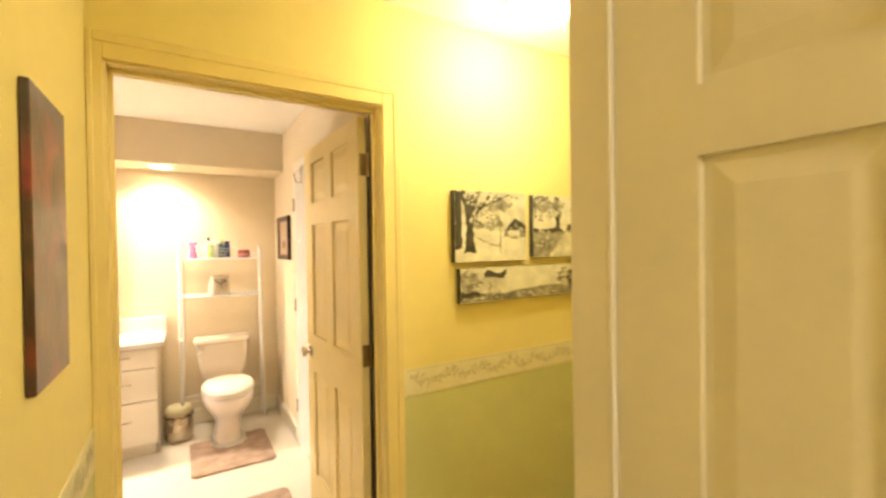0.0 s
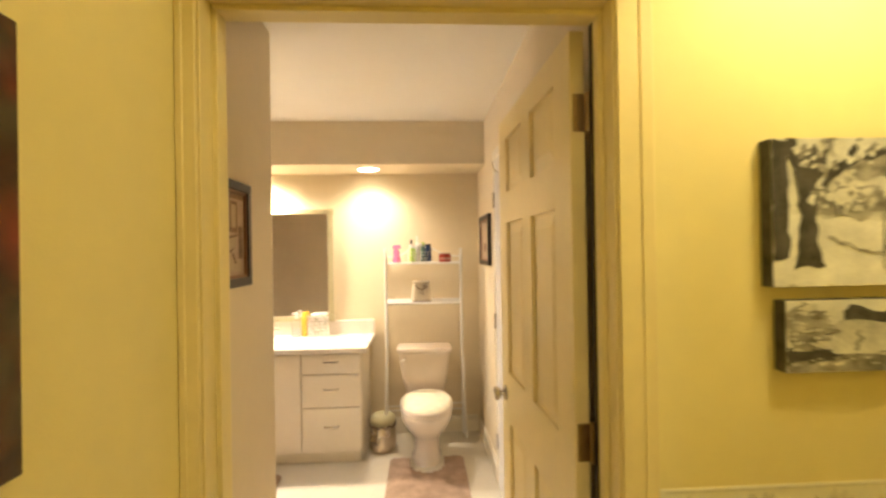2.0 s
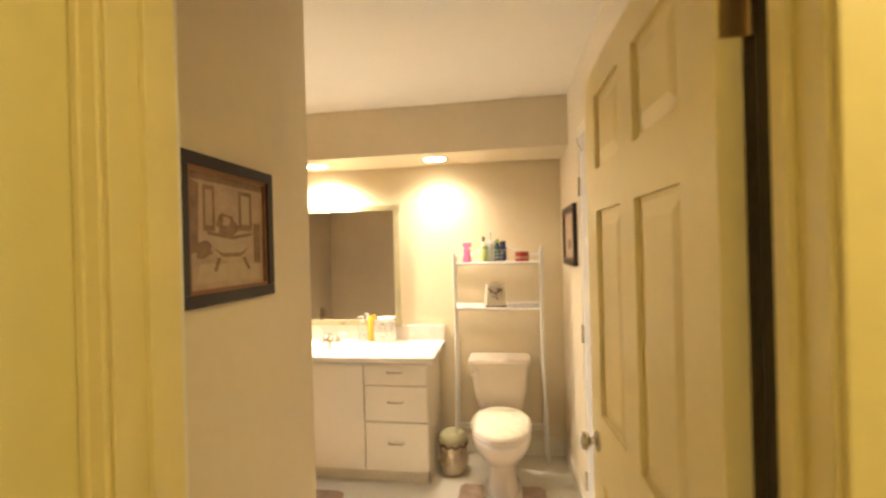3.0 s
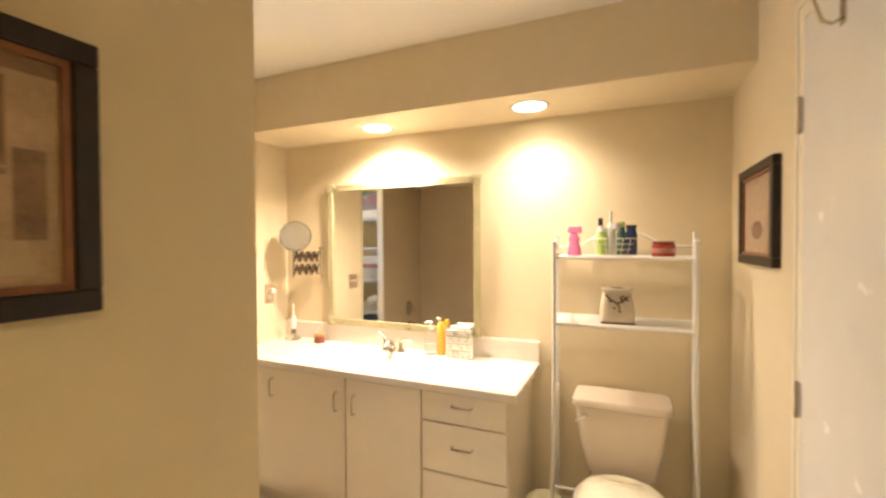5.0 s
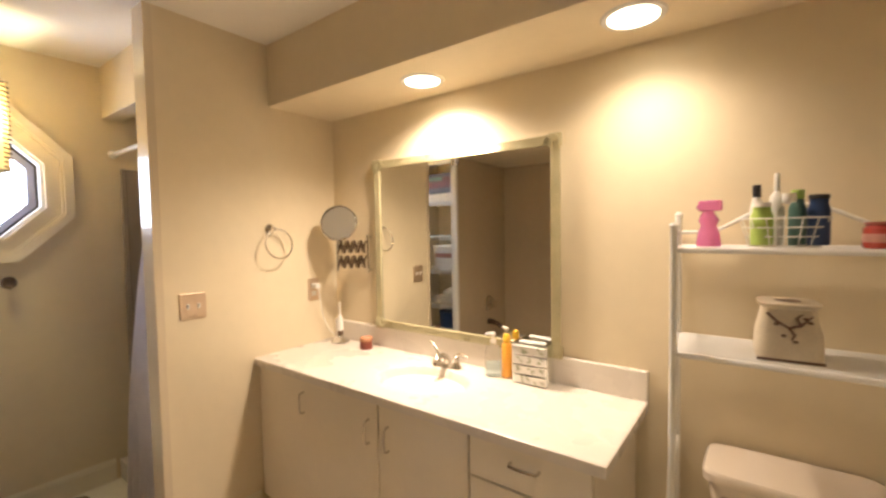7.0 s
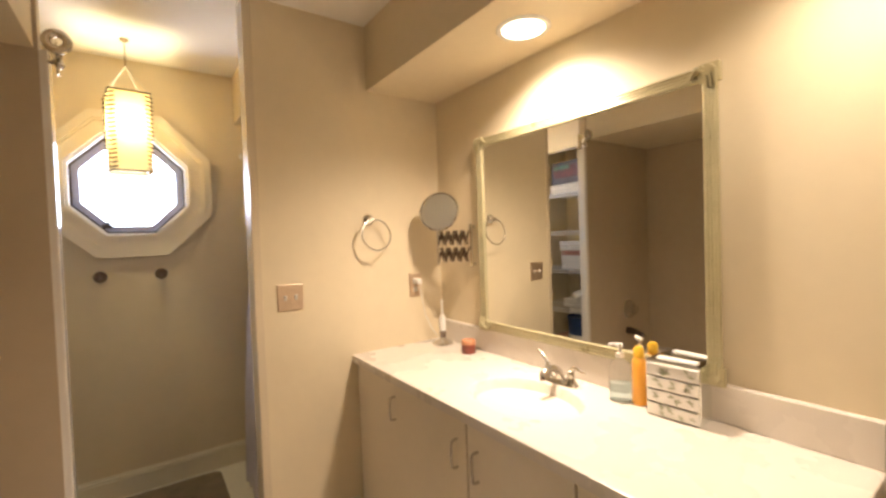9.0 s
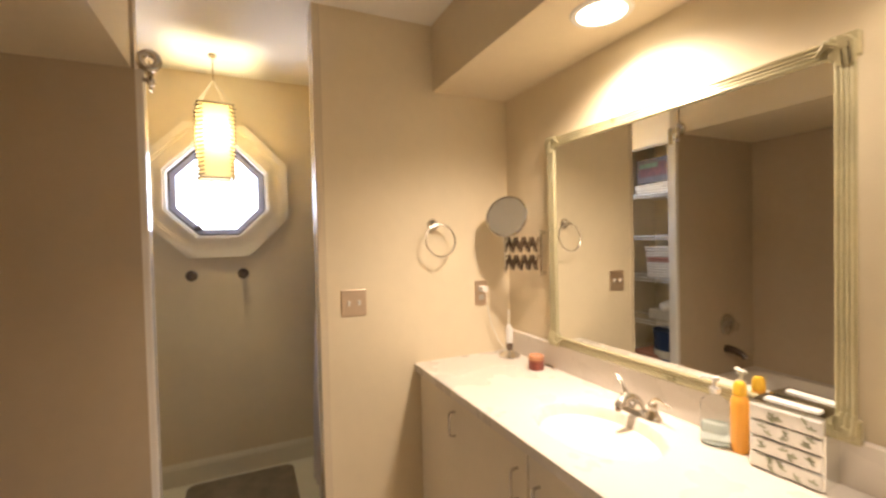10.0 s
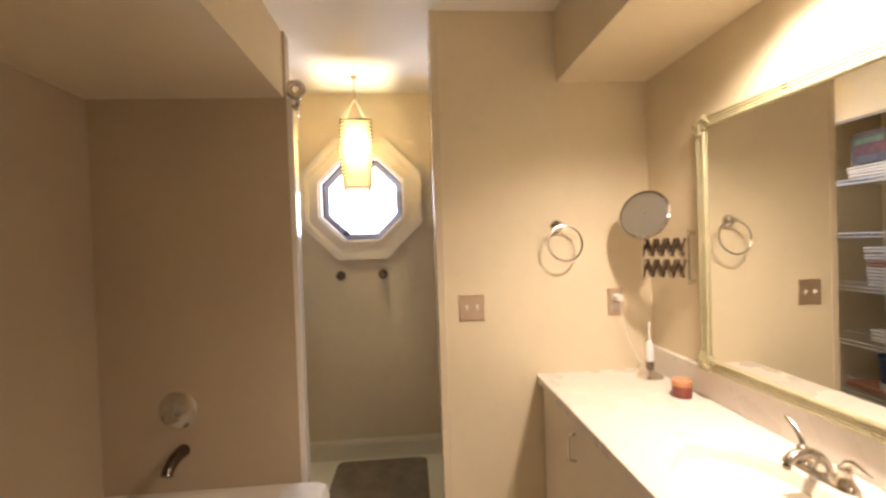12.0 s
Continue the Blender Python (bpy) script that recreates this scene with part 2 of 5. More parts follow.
def window_wall():
    bm = bmesh.new()
    y0, y1, z0, z1 = 4.92, 7.45, 0.0, CEIL
    cols = [y0, WY - WR * 1.0, WY + WR * 1.0, y1]
    for a, b, c, d in ((y0, cols[1], z0, z1), (cols[2], y1, z0, z1), (cols[1], cols[2], z0, WZ - WR), (cols[1], cols[2], WZ + WR, z1)):
        add_box(bm, (X_W - 0.15, a, c), (X_W, b, d))
    s = WR * math.tan(radians(22.5))
    for sy in (-1, 1):
        for sz in (-1, 1):
            tri = [(WY + sy * WR, WZ + sz * WR), (WY + sy * WR, WZ + sz * s), (WY + sy * s, WZ + sz * WR)]
            add_prism(bm, tri, X_W - 0.15, X_W, "x")
    return bm


structure("wall_west", window_wall(), M_BATHWALL, "beige painted wall with an octagonal window")


# ---- more materials ----
M_CLEAR = mat("clear_plastic", (0.98, 0.99, 0.99), 0.05, trans=1.0, vary=0, ior=1.07)
M_BLUELIQ = mat("pale_blue_soap", (0.80, 0.95, 0.98), 0.1, trans=0.85, vary=0, ior=1.12)
M_ORANGE = mat("orange_plastic", (0.90, 0.42, 0.06), 0.3, vary=0.03)
M_PINK = mat("pink_plastic", (0.90, 0.30, 0.62), 0.2, vary=0.03, trans=0.6, ior=1.25)
M_LIME = mat("lime_plastic", (0.45, 0.62, 0.15), 0.3, vary=0.03)
M_TEAL = mat("dark_green_plastic", (0.07, 0.14, 0.12), 0.3, vary=0.05)
M_BLACK = mat("black_plastic", (0.03, 0.03, 0.035), 0.35, vary=0.05)
M_NAVY = mat("navy_plastic", (0.03, 0.06, 0.16), 0.35, vary=0.05)
M_REDWAX = mat("red_wax", (0.24, 0.06, 0.04), 0.35, vary=0.12, scale=30)
M_PALEPLASTIC = mat("white_plastic", (0.80, 0.78, 0.74), 0.3, vary=0.02)
M_PLATE = mat("satin_brass_plate", (0.68, 0.54, 0.40), 0.38, 0.85, vary=0.05)
M_FRAMEWOOD = mat("dark_walnut", (0.016, 0.008, 0.005), 0.38, vary=0.25, scale=20, bump=0.2)
M_INNERWOOD = mat("reddish_wood_edge", (0.24, 0.10, 0.045), 0.4, vary=0.2, scale=20)
M_MATBOARD = mat("tan_print_paper", (0.44, 0.31, 0.21), 0.45, vary=0.22, scale=16)
M_SKETCH = mat("sepia_ink", (0.24, 0.15, 0.10), 0.7, vary=0.35, scale=30)
M_SKETCHLIGHT = mat("pale_ink", (0.48, 0.37, 0.25), 0.7, vary=0.1, scale=30)
M_BAMBOO = mat("champagne_reeded_frame", (0.46, 0.41, 0.25), 0.3, 0.25, vary=0.12, scale=14, bump=0.2)
M_TOWEL = mat("cream_terry", (0.72, 0.66, 0.56), 0.95, vary=0.12, scale=25, bump=1.0, bscale=350)
M_TOWELRED = mat("dusty_red_towel", (0.42, 0.20, 0.14), 0.95, vary=0.12, scale=25, bump=1.0, bscale=350)
M_RUG = mat("taupe_shag", (0.42, 0.30, 0.22), 1.0, vary=0.25, scale=14, bump=1.0, bscale=240)
M_RUGDARK = mat("grey_brown_pile", (0.22, 0.175, 0.13), 1.0, vary=0.2, scale=10, bump=1.0, bscale=240)
M_SEATCOVER = mat("cream_fleece", (0.80, 0.74, 0.58), 1.0, vary=0.12, scale=20, bump=1.0, bscale=200)
M_TUB = mat("white_tub_enamel", (0.78, 0.72, 0.64), 0.12, vary=0.02, coat=0.4)
M_STITCH = mat("dark_lacing", (0.05, 0.03, 0.018), 0.8, vary=0.1)
M_STONE = mat("cream_stoneware", (0.66, 0.58, 0.45), 0.35, vary=0.12, scale=12, bump=0.2)
M_BROWNGLAZE = mat("brown_glaze", (0.12, 0.06, 0.035), 0.35, vary=0.2, scale=20)
# sash colour is darkened to imitate backlighting by the sky
M_SASH_BACKLIT = mat("window_sash", (0.30, 0.31, 0.40), 0.4, vary=0.05)
M_GLASSPANE = mat("window_pane", (1, 1, 1), 0.0, trans=1.0, vary=0, ior=1.05)
M_LENS = mat("lit_lamp_lens", (1.0, 0.86, 0.62), 0.4, emit=14.0, vary=0)
M_GLOBE = mat("lit_globe", (1.0, 0.84, 0.52), 0.4, emit=5.0, vary=0)
M_BORDER = mat("border_paper", (0.82, 0.77, 0.56), 0.7, vary=0.06, scale=10)
M_LEAF = mat("border_leaf_print", (0.66, 0.61, 0.42), 0.7, vary=0.2, scale=40)


def translucent(name, colour, share=0.6, bump=0.3, vary=0.1, scale=12):
    m = mat(name, colour, 0.6, vary=vary, scale=scale, bump=bump)
    nt = m.node_tree
    t = nt.nodes.new("ShaderNodeBsdfTranslucent")
    t.inputs["Color"].default_value = (*colour, 1)
    mix = nt.nodes.new("ShaderNodeMixShader")
    mix.inputs[0].default_value = share
    out = nt.nodes["Material Output"]
    nt.links.new(nt.nodes["Principled BSDF"].outputs[0], mix.inputs[1])
    nt.links.new(t.outputs[0], mix.inputs[2])
    nt.links.new(mix.outputs[0], out.inputs["Surface"])
    return m


M_CURTAIN = translucent("shower_curtain_vinyl", (0.76, 0.73, 0.76), 0.45)
M_CURTAIN.node_tree.nodes["Principled BSDF"].inputs["Roughness"].default_value = 0.2
M_SHADE = translucent("rawhide_shade", (0.48, 0.36, 0.19), 0.7, vary=0.3, scale=9)


def floral(name):
    """A dark canvas painted with loose red poppies and grey-green leaves."""
    m = mat(name, (0.05, 0.02, 0.015), 0.3, vary=0, bump=0.25, bscale=60, coat=0.5)
    nt = m.node_tree
    b = nt.nodes["Principled BSDF"]
    co = nt.nodes.new("ShaderNodeTexCoord")
    warp = nt.nodes.new("ShaderNodeTexNoise")
    warp.inputs["Scale"].default_value = 7
    add = nt.nodes.new("ShaderNodeMixRGB")
    add.blend_type = "ADD"
    add.inputs[0].default_value = 0.12
    nt.links.new(co.outputs["Object"], warp.inputs["Vector"])
    nt.links.new(co.outputs["Object"], add.inputs[1])
    nt.links.new(warp.outputs["Color"], add.inputs[2])

    def blob(scale, lo, hi):
        v = nt.nodes.new("ShaderNodeTexVoronoi")
        v.inputs["Scale"].default_value = scale
        r = nt.nodes.new("ShaderNodeMapRange")
        r.inputs["From Min"].default_value, r.inputs["From Max"].default_value = lo, hi
        r.inputs["To Min"].default_value, r.inputs["To Max"].default_value = 1, 0
        nt.links.new(add.outputs[0], v.inputs["Vector"])
        nt.links.new(v.outputs["Distance"], r.inputs["Value"])
        return r.outputs[0]

    n = nt.nodes.new("ShaderNodeTexNoise")
    n.inputs["Scale"].default_value = 16
    n.inputs["Detail"].default_value = 6
    nt.links.new(add.outputs[0], n.inputs["Vector"])
    ramp = nt.nodes.new("ShaderNodeValToRGB")
    e = ramp.color_ramp.elements
    e[0].position, e[0].color = 0.35, (0.03, 0.014, 0.008, 1)
    e[1].position, e[1].color = 0.7, (0.10, 0.038, 0.018, 1)
    nt.links.new(n.outputs["Fac"], ramp.inputs[0])
    last = ramp.outputs[0]
    for scale, lo, hi, colour in ((11, 0.15, 0.5, (0.07, 0.075, 0.045, 1)), (8.0, 0.15, 0.48, (0.36, 0.032, 0.02, 1))):
        mx = nt.nodes.new("ShaderNodeMixRGB")
        mul = nt.nodes.new("ShaderNodeMath")
        mul.operation = "MULTIPLY"
        nt.links.new(blob(scale, lo, hi), mul.inputs[0])
        nt.links.new(n.outputs["Fac"], mul.inputs[1])
        nt.links.new(mul.outputs[0], mx.inputs[0])
        nt.links.new(last, mx.inputs[1])
        mx.inputs[2].default_value = colour
        last = mx.outputs[0]
    nt.links.new(last, b.inputs["Base Color"])
    return m


# ---- doors, casings, baseboards ----
def add_casing(bm, axis, at, out, a0, a1, head, w=0.075, wl=None, wr=None):
    """Moulded casing round an opening in a wall; axis is the wall's direction."""
    wl, wr = wl or w, wr or w
    for d, k0, k1 in ((0.010, 0.0, 1.0), (0.013, 0.62, 1.0)):
        for lo, hi in (((a0 - wl * k1, 0), (a0 - wl * k0, head + w * k1)), ((a1 + wr * k0, 0), (a1 + wr * k1, head + w * k1)), ((a0 - wl * k0, head + w * k0), (a1 + wr * k0, head + w * k1))):
            p, q = sorted((at, at + out * d))
            if axis == "x":
                add_box(bm, (lo[0], p, lo[1]), (hi[0], q, hi[1]), 0.002)
            else:
                add_box(bm, (p, lo[0], lo[1]), (q, hi[0], hi[1]), 0.002)
    return bm


def baseboard(name, lo, hi, out):
    """A 0.13 m board with a moulded top; out: the wall's outward direction as x or y sign."""
    bm = bmesh.new()
    for t, z0, z1 in ((0.014, 0, 0.105), (0.010, 0.105, 0.122), (0.014, 0.114, 0.119), (0.006, 0.122, 0.132)):
        a, b = list(lo), list(hi)
        i = 0 if out[0] else 1
        sgn = out[i]
        if sgn > 0:
            b[i] = a[i] + t
        else:
            a[i] = b[i] - t
        add_box(bm, (*a, z0), (*b, z1), 0.0015)
    return structure(name, bm, M_TRIM, "cream painted moulded baseboard")


def six_panel_door(name, w, h, m, label, rows=((0.25, 0.81), (1.01, 1.60), (1.72, 1.93)), edge=0.115, knob_side=1, knobs=True, hinges=(1.80, 1.05, 0.25), material=None):
    """Local x runs from the hinges to the latch, y through the leaf, z up."""
    material = material or M_TRIM
    t = 0.035
    cols = ((edge, w / 2 - 0.05), (w / 2 + 0.05, w - edge))
    bm = bmesh.new()
    xs = [0, edge, w / 2 - 0.05, w / 2 + 0.05, w - edge, w]
    zs = [0.01, *rows[0], *rows[1], *rows[2], h]
    grid = {(i, j, k): bm.verts.new((x, (-t / 2, t / 2)[k], z)) for i, x in enumerate(xs) for j, z in enumerate(zs) for k in (0, 1)}

    def solid(i, j):
        return 0 <= i < 5 and 0 <= j < 7 and not (i in (1, 3) and j in (1, 3, 5))

    for i in range(5):
        for j in range(7):
            if not solid(i, j):
                continue
            for k in (0, 1):
                bm.faces.new((grid[i, j, k], grid[i + 1, j, k], grid[i + 1, j + 1, k], grid[i, j + 1, k]))
            for di, dj, a, b in ((-1, 0, (i, j), (i, j + 1)), (1, 0, (i + 1, j), (i + 1, j + 1)), (0, -1, (i, j), (i + 1, j)), (0, 1, (i, j + 1), (i + 1, j + 1))):
                if not solid(i + di, j + dj):
                    bm.faces.new((grid[(*a, 0)], grid[(*b, 0)], grid[(*b, 1)], grid[(*a, 1)]))
    bmesh.ops.recalc_face_normals(bm, faces=bm.faces)
    leaf = part(name, bm, material, None, label, kind="structure")
    leaf.matrix_world = m
    pm = None
    for a, b in cols:
        for z0, z1 in rows:
            pb = box((a, -0.006, z0), (b, 0.006, z1))
            for sgn in (-1, 1):
                y0, y1 = 0.006 * sgn, 0.013 * sgn
                r0 = [(a + 0.012, z0 + 0.012), (b - 0.012, z0 + 0.012), (b - 0.012, z1 - 0.012), (a + 0.012, z1 - 0.012)]
                r1 = [(a + 0.045, z0 + 0.045), (b - 0.045, z0 + 0.045), (b - 0.045, z1 - 0.045), (a + 0.045, z1 - 0.045)]
                lo = [pb.verts.new((x, y0, z)) for x, z in r0]
                hi = [pb.verts.new((x, y1, z)) for x, z in r1]
                pb.faces.new(hi)
                for i in range(4):
                    j = (i + 1) % 4
                    pb.faces.new((lo[i], lo[j], hi[j], hi[i]))
            bmesh.ops.recalc_face_normals(pb, faces=pb.faces)
            part("panel", pb, material, leaf)
    for z in hinges:
        hb = boxes(((-0.003, -t / 2 - 0.002, z - 0.045), (-0.0002, t / 2 - 0.006, z + 0.045)), ((-0.052, -t / 2 - 0.013, z - 0.045), (-0.010, -t / 2 - 0.010, z + 0.045)))
        add_lathe(hb, [(0.0, -0.050), (0.0065, -0.048), (0.0065, 0.048), (0.0, 0.050)], 10, Matrix.Translation((-0.006, -t / 2 - 0.006, z)))
        part("hinge", hb, M_BRASS, leaf, "aged brass hinge", smooth=True)
    if knobs:
        for sgn in (-1, 1):
            rot = Matrix.Translation((w - 0.065, sgn * t / 2, 0.915)) @ Matrix.Rotation(radians(-90 * sgn), 4, "X")
            part("door_knob", lathe([(0, 0), (0.030, 0.0), (0.030, 0.006), (0.012, 0.010), (0.010, 0.022), (0.022, 0.028), (0.027, 0.038), (0.024, 0.048), (0.0, 0.052)], 20, rot), M_NICKEL, leaf, "brushed nickel door knob", smooth=True)
    return leaf


# bathroom doorway
jamb = structure("jamb_bathroom", box((DX0, 4.80, HEAD), (DX1, 4.92, HEAD + 0.018), 0.001), M_TRIMY, "yellow painted door jamb and stop")
for lo, hi in (((DX0 - 0.018, 4.80, 0), (DX0, 4.92, HEAD + 0.018)), ((DX1, 4.80, 0), (DX1 + 0.018, 4.92, HEAD + 0.018))):
    part("jamb_side", box(lo, hi, 0.001), M_TRIMY, jamb)
for lo, hi in (((DX0, 4.850, 0), (DX0 + 0.011, 4.877, HEAD - 0.011)), ((DX1 - 0.011, 4.850, 0), (DX1, 4.877, HEAD - 0.011)), ((DX0, 4.850, HEAD - 0.011), (DX1, 4.877, HEAD))):
    part("door_stop", box(lo, hi, 0.001), M_TRIMY, jamb)
# near-black strip over the hinge-side rebate face
part("rebate_strip", box((DX1 - 0.002, 4.8775, 0.0), (DX1 - 0.0003, 4.921, HEAD - 0.002)), M_DARK, jamb, "dark strip on the hinge-side rebate")
structure("trim_bathroom_hall", add_casing(bmesh.new(), "x", 4.80, -1, DX0 - 0.005, DX1 + 0.005, HEAD + 0.005, 0.075, wl=0.038), M_TRIMY, "cream painted moulded door casing")
structure("trim_bathroom_inner", box((DX0 - 0.08, 4.92, 0), (DX0 - 0.005, 4.934, HEAD + 0.07), 0.002), M_TRIM, "cream painted inner door casing")
six_panel_door("door_bathroom", 0.775, 2.016, pose(0.905, 4.930, 0, 0, 0, 92.0), "open pale yellow six-panel bathroom door", hinges=(1.82, 1.03, 0.22), material=M_DOORY)
# the room's own doorway that the walk starts from
structure("jamb_room", boxes(((0.887, 3.732, 0), (0.905, 3.812, 2.05)), ((0.046, 3.732, 0), (0.058, 3.812, 2.05)), ((0.046, 3.732, 2.032), (0.905, 3.812, 2.05)), bevel=0.001), M_TRIM, "cream painted jamb of the room door")
structure("trim_room_hall", add_casing(bmesh.new(), "x", 3.80, 1, -0.2, 0.892, 2.037, 0.07), M_TRIM, "cream painted casing on the hall side")
structure("trim_room_inner", box((0.935, 3.716, 0), (0.99, 3.742, 2.1), 0.002), M_TRIM, "cream painted casing on the room side")
# added white strip imitates a bright reflection along the jamb
structure("jamb_room_gleam", box((0.8855, 3.7235, 0), (0.914, 3.7318, 2.03), 0.001), M_GLOSS, "white strip imitating the reflected streak beside the room door")
six_panel_door("door_room", 0.78, 2.02, pose(0.914, 3.722, 0, 0, 0, -89.5) @ Matrix.Diagonal((1, -1, 1, 1)), "open cream six-panel room door", rows=((0.25, 0.84), (1.03, 1.605), (1.705, 1.925)), edge=0.135, knobs=True, hinges=(1.80, 1.02, 0.22))
# closed door on the bathroom's side wall
structure("trim_side_door", add_casing(bmesh.new(), "y", X_R, -1, 5.78, 6.56, 2.05, 0.06), M_TRIM, "white painted casing of the side door")
sd = part("door_side", box((X_R - 0.012, 5.785, 0.01), (X_R, 6.555, 2.045), 0.001), M_WHITE, None, "closed plain white side door", kind="structure")
for hz in (1.80, 1.05, 0.30):
    hb = box((X_R - 0.016, 6.555, hz - 0.045), (X_R - 0.006, 6.562, hz + 0.045))
    add_lathe(hb, [(0, -0.05), (0.006, -0.048), (0.006, 0.048), (0, 0.05)], 8, Matrix.Translation((X_R - 0.020, 6.559, hz)))
    part("hinge", hb, M_NICKEL, sd, "brushed nickel hinge", smooth=True)
hook = thing("over_door_hook", (X_R - 0.012, 6.33, 2.03), "nickel coat hook hung over the top of the white side door", "door hook")
part("strap", boxes(((-0.003, -0.012, -0.10), (0, 0.012, 0.018)), ((-0.003, -0.012, 0.018), (0.012, 0.012, 0.020))), M_NICKEL, hook)
part("prong", tube([(-0.003, 0, -0.085), (-0.02, 0, -0.095), (-0.038, 0, -0.085), (-0.045, 0, -0.06), (-0.052, 0, -0.035)], 0.004, 8), M_NICKEL, hook, smooth=True)
# linen closet opening
bm = bmesh.new()
add_prism(bm, [(-1.797, 5.812), (-1.797, 5.834), (-1.800, 5.838), (-1.858, 5.839), (-1.862, 5.835), (-1.862, 5.812)], 0.0, 2.13)
structure("trim_stub", bm, M_GLOSS, "white gloss corner trim between bathtub and closet")
part("corner_cap", box((X_P - 0.117, Y_P - 0.004, 0.0), (X_P + 0.002, Y_P + 0.030, CEIL), 0.003, 2), M_GLOSSBEIGE, bpy.data.objects["wall_partition"], "semi-gloss beige wall end")
baseboard("baseboard_west", (X_W, 5.60), (X_W, 6.58), (1, 0))
baseboard("baseboard_east", (X_R, 6.63), (X_R, 7.436), (-1, 0))
baseboard("baseboard_north", (0.11, 7.45), (0.98, 7.45), (0, -1))
baseboard("baseboard_partition_end", (X_P - 0.117, Y_P - 0.004), (X_P, Y_P - 0.004), (0, -1))
baseboard("baseboard_partition", (X_P, 6.482), (X_P, 6.92), (1, 0))
baseboard("baseboard_entry", (-0.108, 4.94), (-0.108, 5.784), (1, 0))
baseboard("baseboard_hall", (1.03, 4.80), (3.38, 4.80), (0, -1))


# ---- wallpaper border with a printed leaf scroll ----
def border_pattern(length, seed):
    """Scrolling stems and leaves along local x, drawn in the x-z plane."""
    rnd = random.Random(seed)
    bm = bmesh.new()

    def blade(cx, cz, a, l, w):
        pts = [(0, 0), (l * 0.3, w), (l * 0.7, w * 0.8), (l, 0), (l * 0.7, -w * 0.8), (l * 0.3, -w)]
        depth = rnd.uniform(-0.0006, 0.0006)
        f = bm.faces.new([bm.verts.new((cx + p * math.cos(a) - q * math.sin(a), depth, cz + p * math.sin(a) + q * math.cos(a))) for p, q in pts])
        if f.normal.y > 0:
            f.normal_flip()

    x = 0.02
    while x < length - 0.03:
        z = 0.058 + 0.014 * math.sin(x * 38)
        a = math.atan(0.5 * math.cos(x * 38))
        blade(x, z, a, 0.026, 0.0022)
        for k in range(2):
            blade(x + rnd.uniform(-0.01, 0.01), z, a + rnd.choice((-1, 1)) * rnd.uniform(0.6, 1.5), rnd.uniform(0.02, 0.034), rnd.uniform(0.004, 0.008))
        x += 0.013
    return bm


structure("border_north", boxes(((0.046, 4.798, 0.873), (DX0 - 0.035, 4.803, 0.985)), ((DX1 + 0.08, 4.798, 0.873), (3.4, 4.803, 0.985))), M_BORDER, "cream wallpaper border with a scrolling leaf print")
structure("border_west", box((0.046, 3.82, 0.873), (0.049, 4.798, 0.985)), M_BORDER, "cream wallpaper border with a scrolling leaf print")
structure("wall_hall_west_lower", box((0.046, 3.81, 0.0), (0.0475, 4.798, 0.873)), M_GREEN)
b1 = part("border_leaves", border_pattern(2.35, 3), M_LEAF, None, "grey-green printed leaf scroll", kind="stuff")
b1.matrix_world = pose(1.03, 4.7965, 0.872)
b2 = part("border_leaves", border_pattern(0.95, 4), M_LEAF, None, "grey-green printed leaf scroll", kind="stuff")
b2.matrix_world = pose(0.0505, 3.83, 0.872, 0, 0, 90)
for z in (0.877, 0.977):
    part("border_line", boxes(((1.03, 4.7968, z), (3.38, 4.798, z + 0.004))), M_LEAF, None, "thin printed border line", kind="stuff")


# ---- pictures in the hall ----
def printed(items):
    """Flat printed shapes: (material index, depth step, outline in metres)."""
    bm = bmesh.new()
    for mi, step, pts in items:
        f = bm.faces.new([bm.verts.new((x, -0.0004 * step - 0.0005, z)) for x, z in pts])
        f.material_index = mi
        if f.normal.y > 0:
            f.normal_flip()
    return bm


def ell(cx, cz, rx, rz, n=14, wob=0.0, seed=1):
    r = random.Random(seed)
    return [(cx + rx * (1 + r.uniform(-wob, wob)) * math.cos(2 * math.pi * i / n), cz + rz * (1 + r.uniform(-wob, wob)) * math.sin(2 * math.pi * i / n)) for i in range(n)]


M_PHOTO_PALE = mat("photo_sky_print", (0.60, 0.58, 0.47), 0.5, vary=0.35, scale=14)
M_PHOTO_WHITE = mat("photo_snow_print", (0.74, 0.72, 0.61), 0.5, vary=0.2, scale=14)
M_PHOTO_MID = mat("photo_grey_print", (0.30, 0.28, 0.22), 0.5, vary=0.7, scale=26)
M_PHOTO_DARK = mat("photo_black_print", (0.07, 0.064, 0.052), 0.5, vary=0.7, scale=25)
PHOTO = [M_PHOTO_PALE, M_PHOTO_WHITE, M_PHOTO_MID, M_PHOTO_DARK]


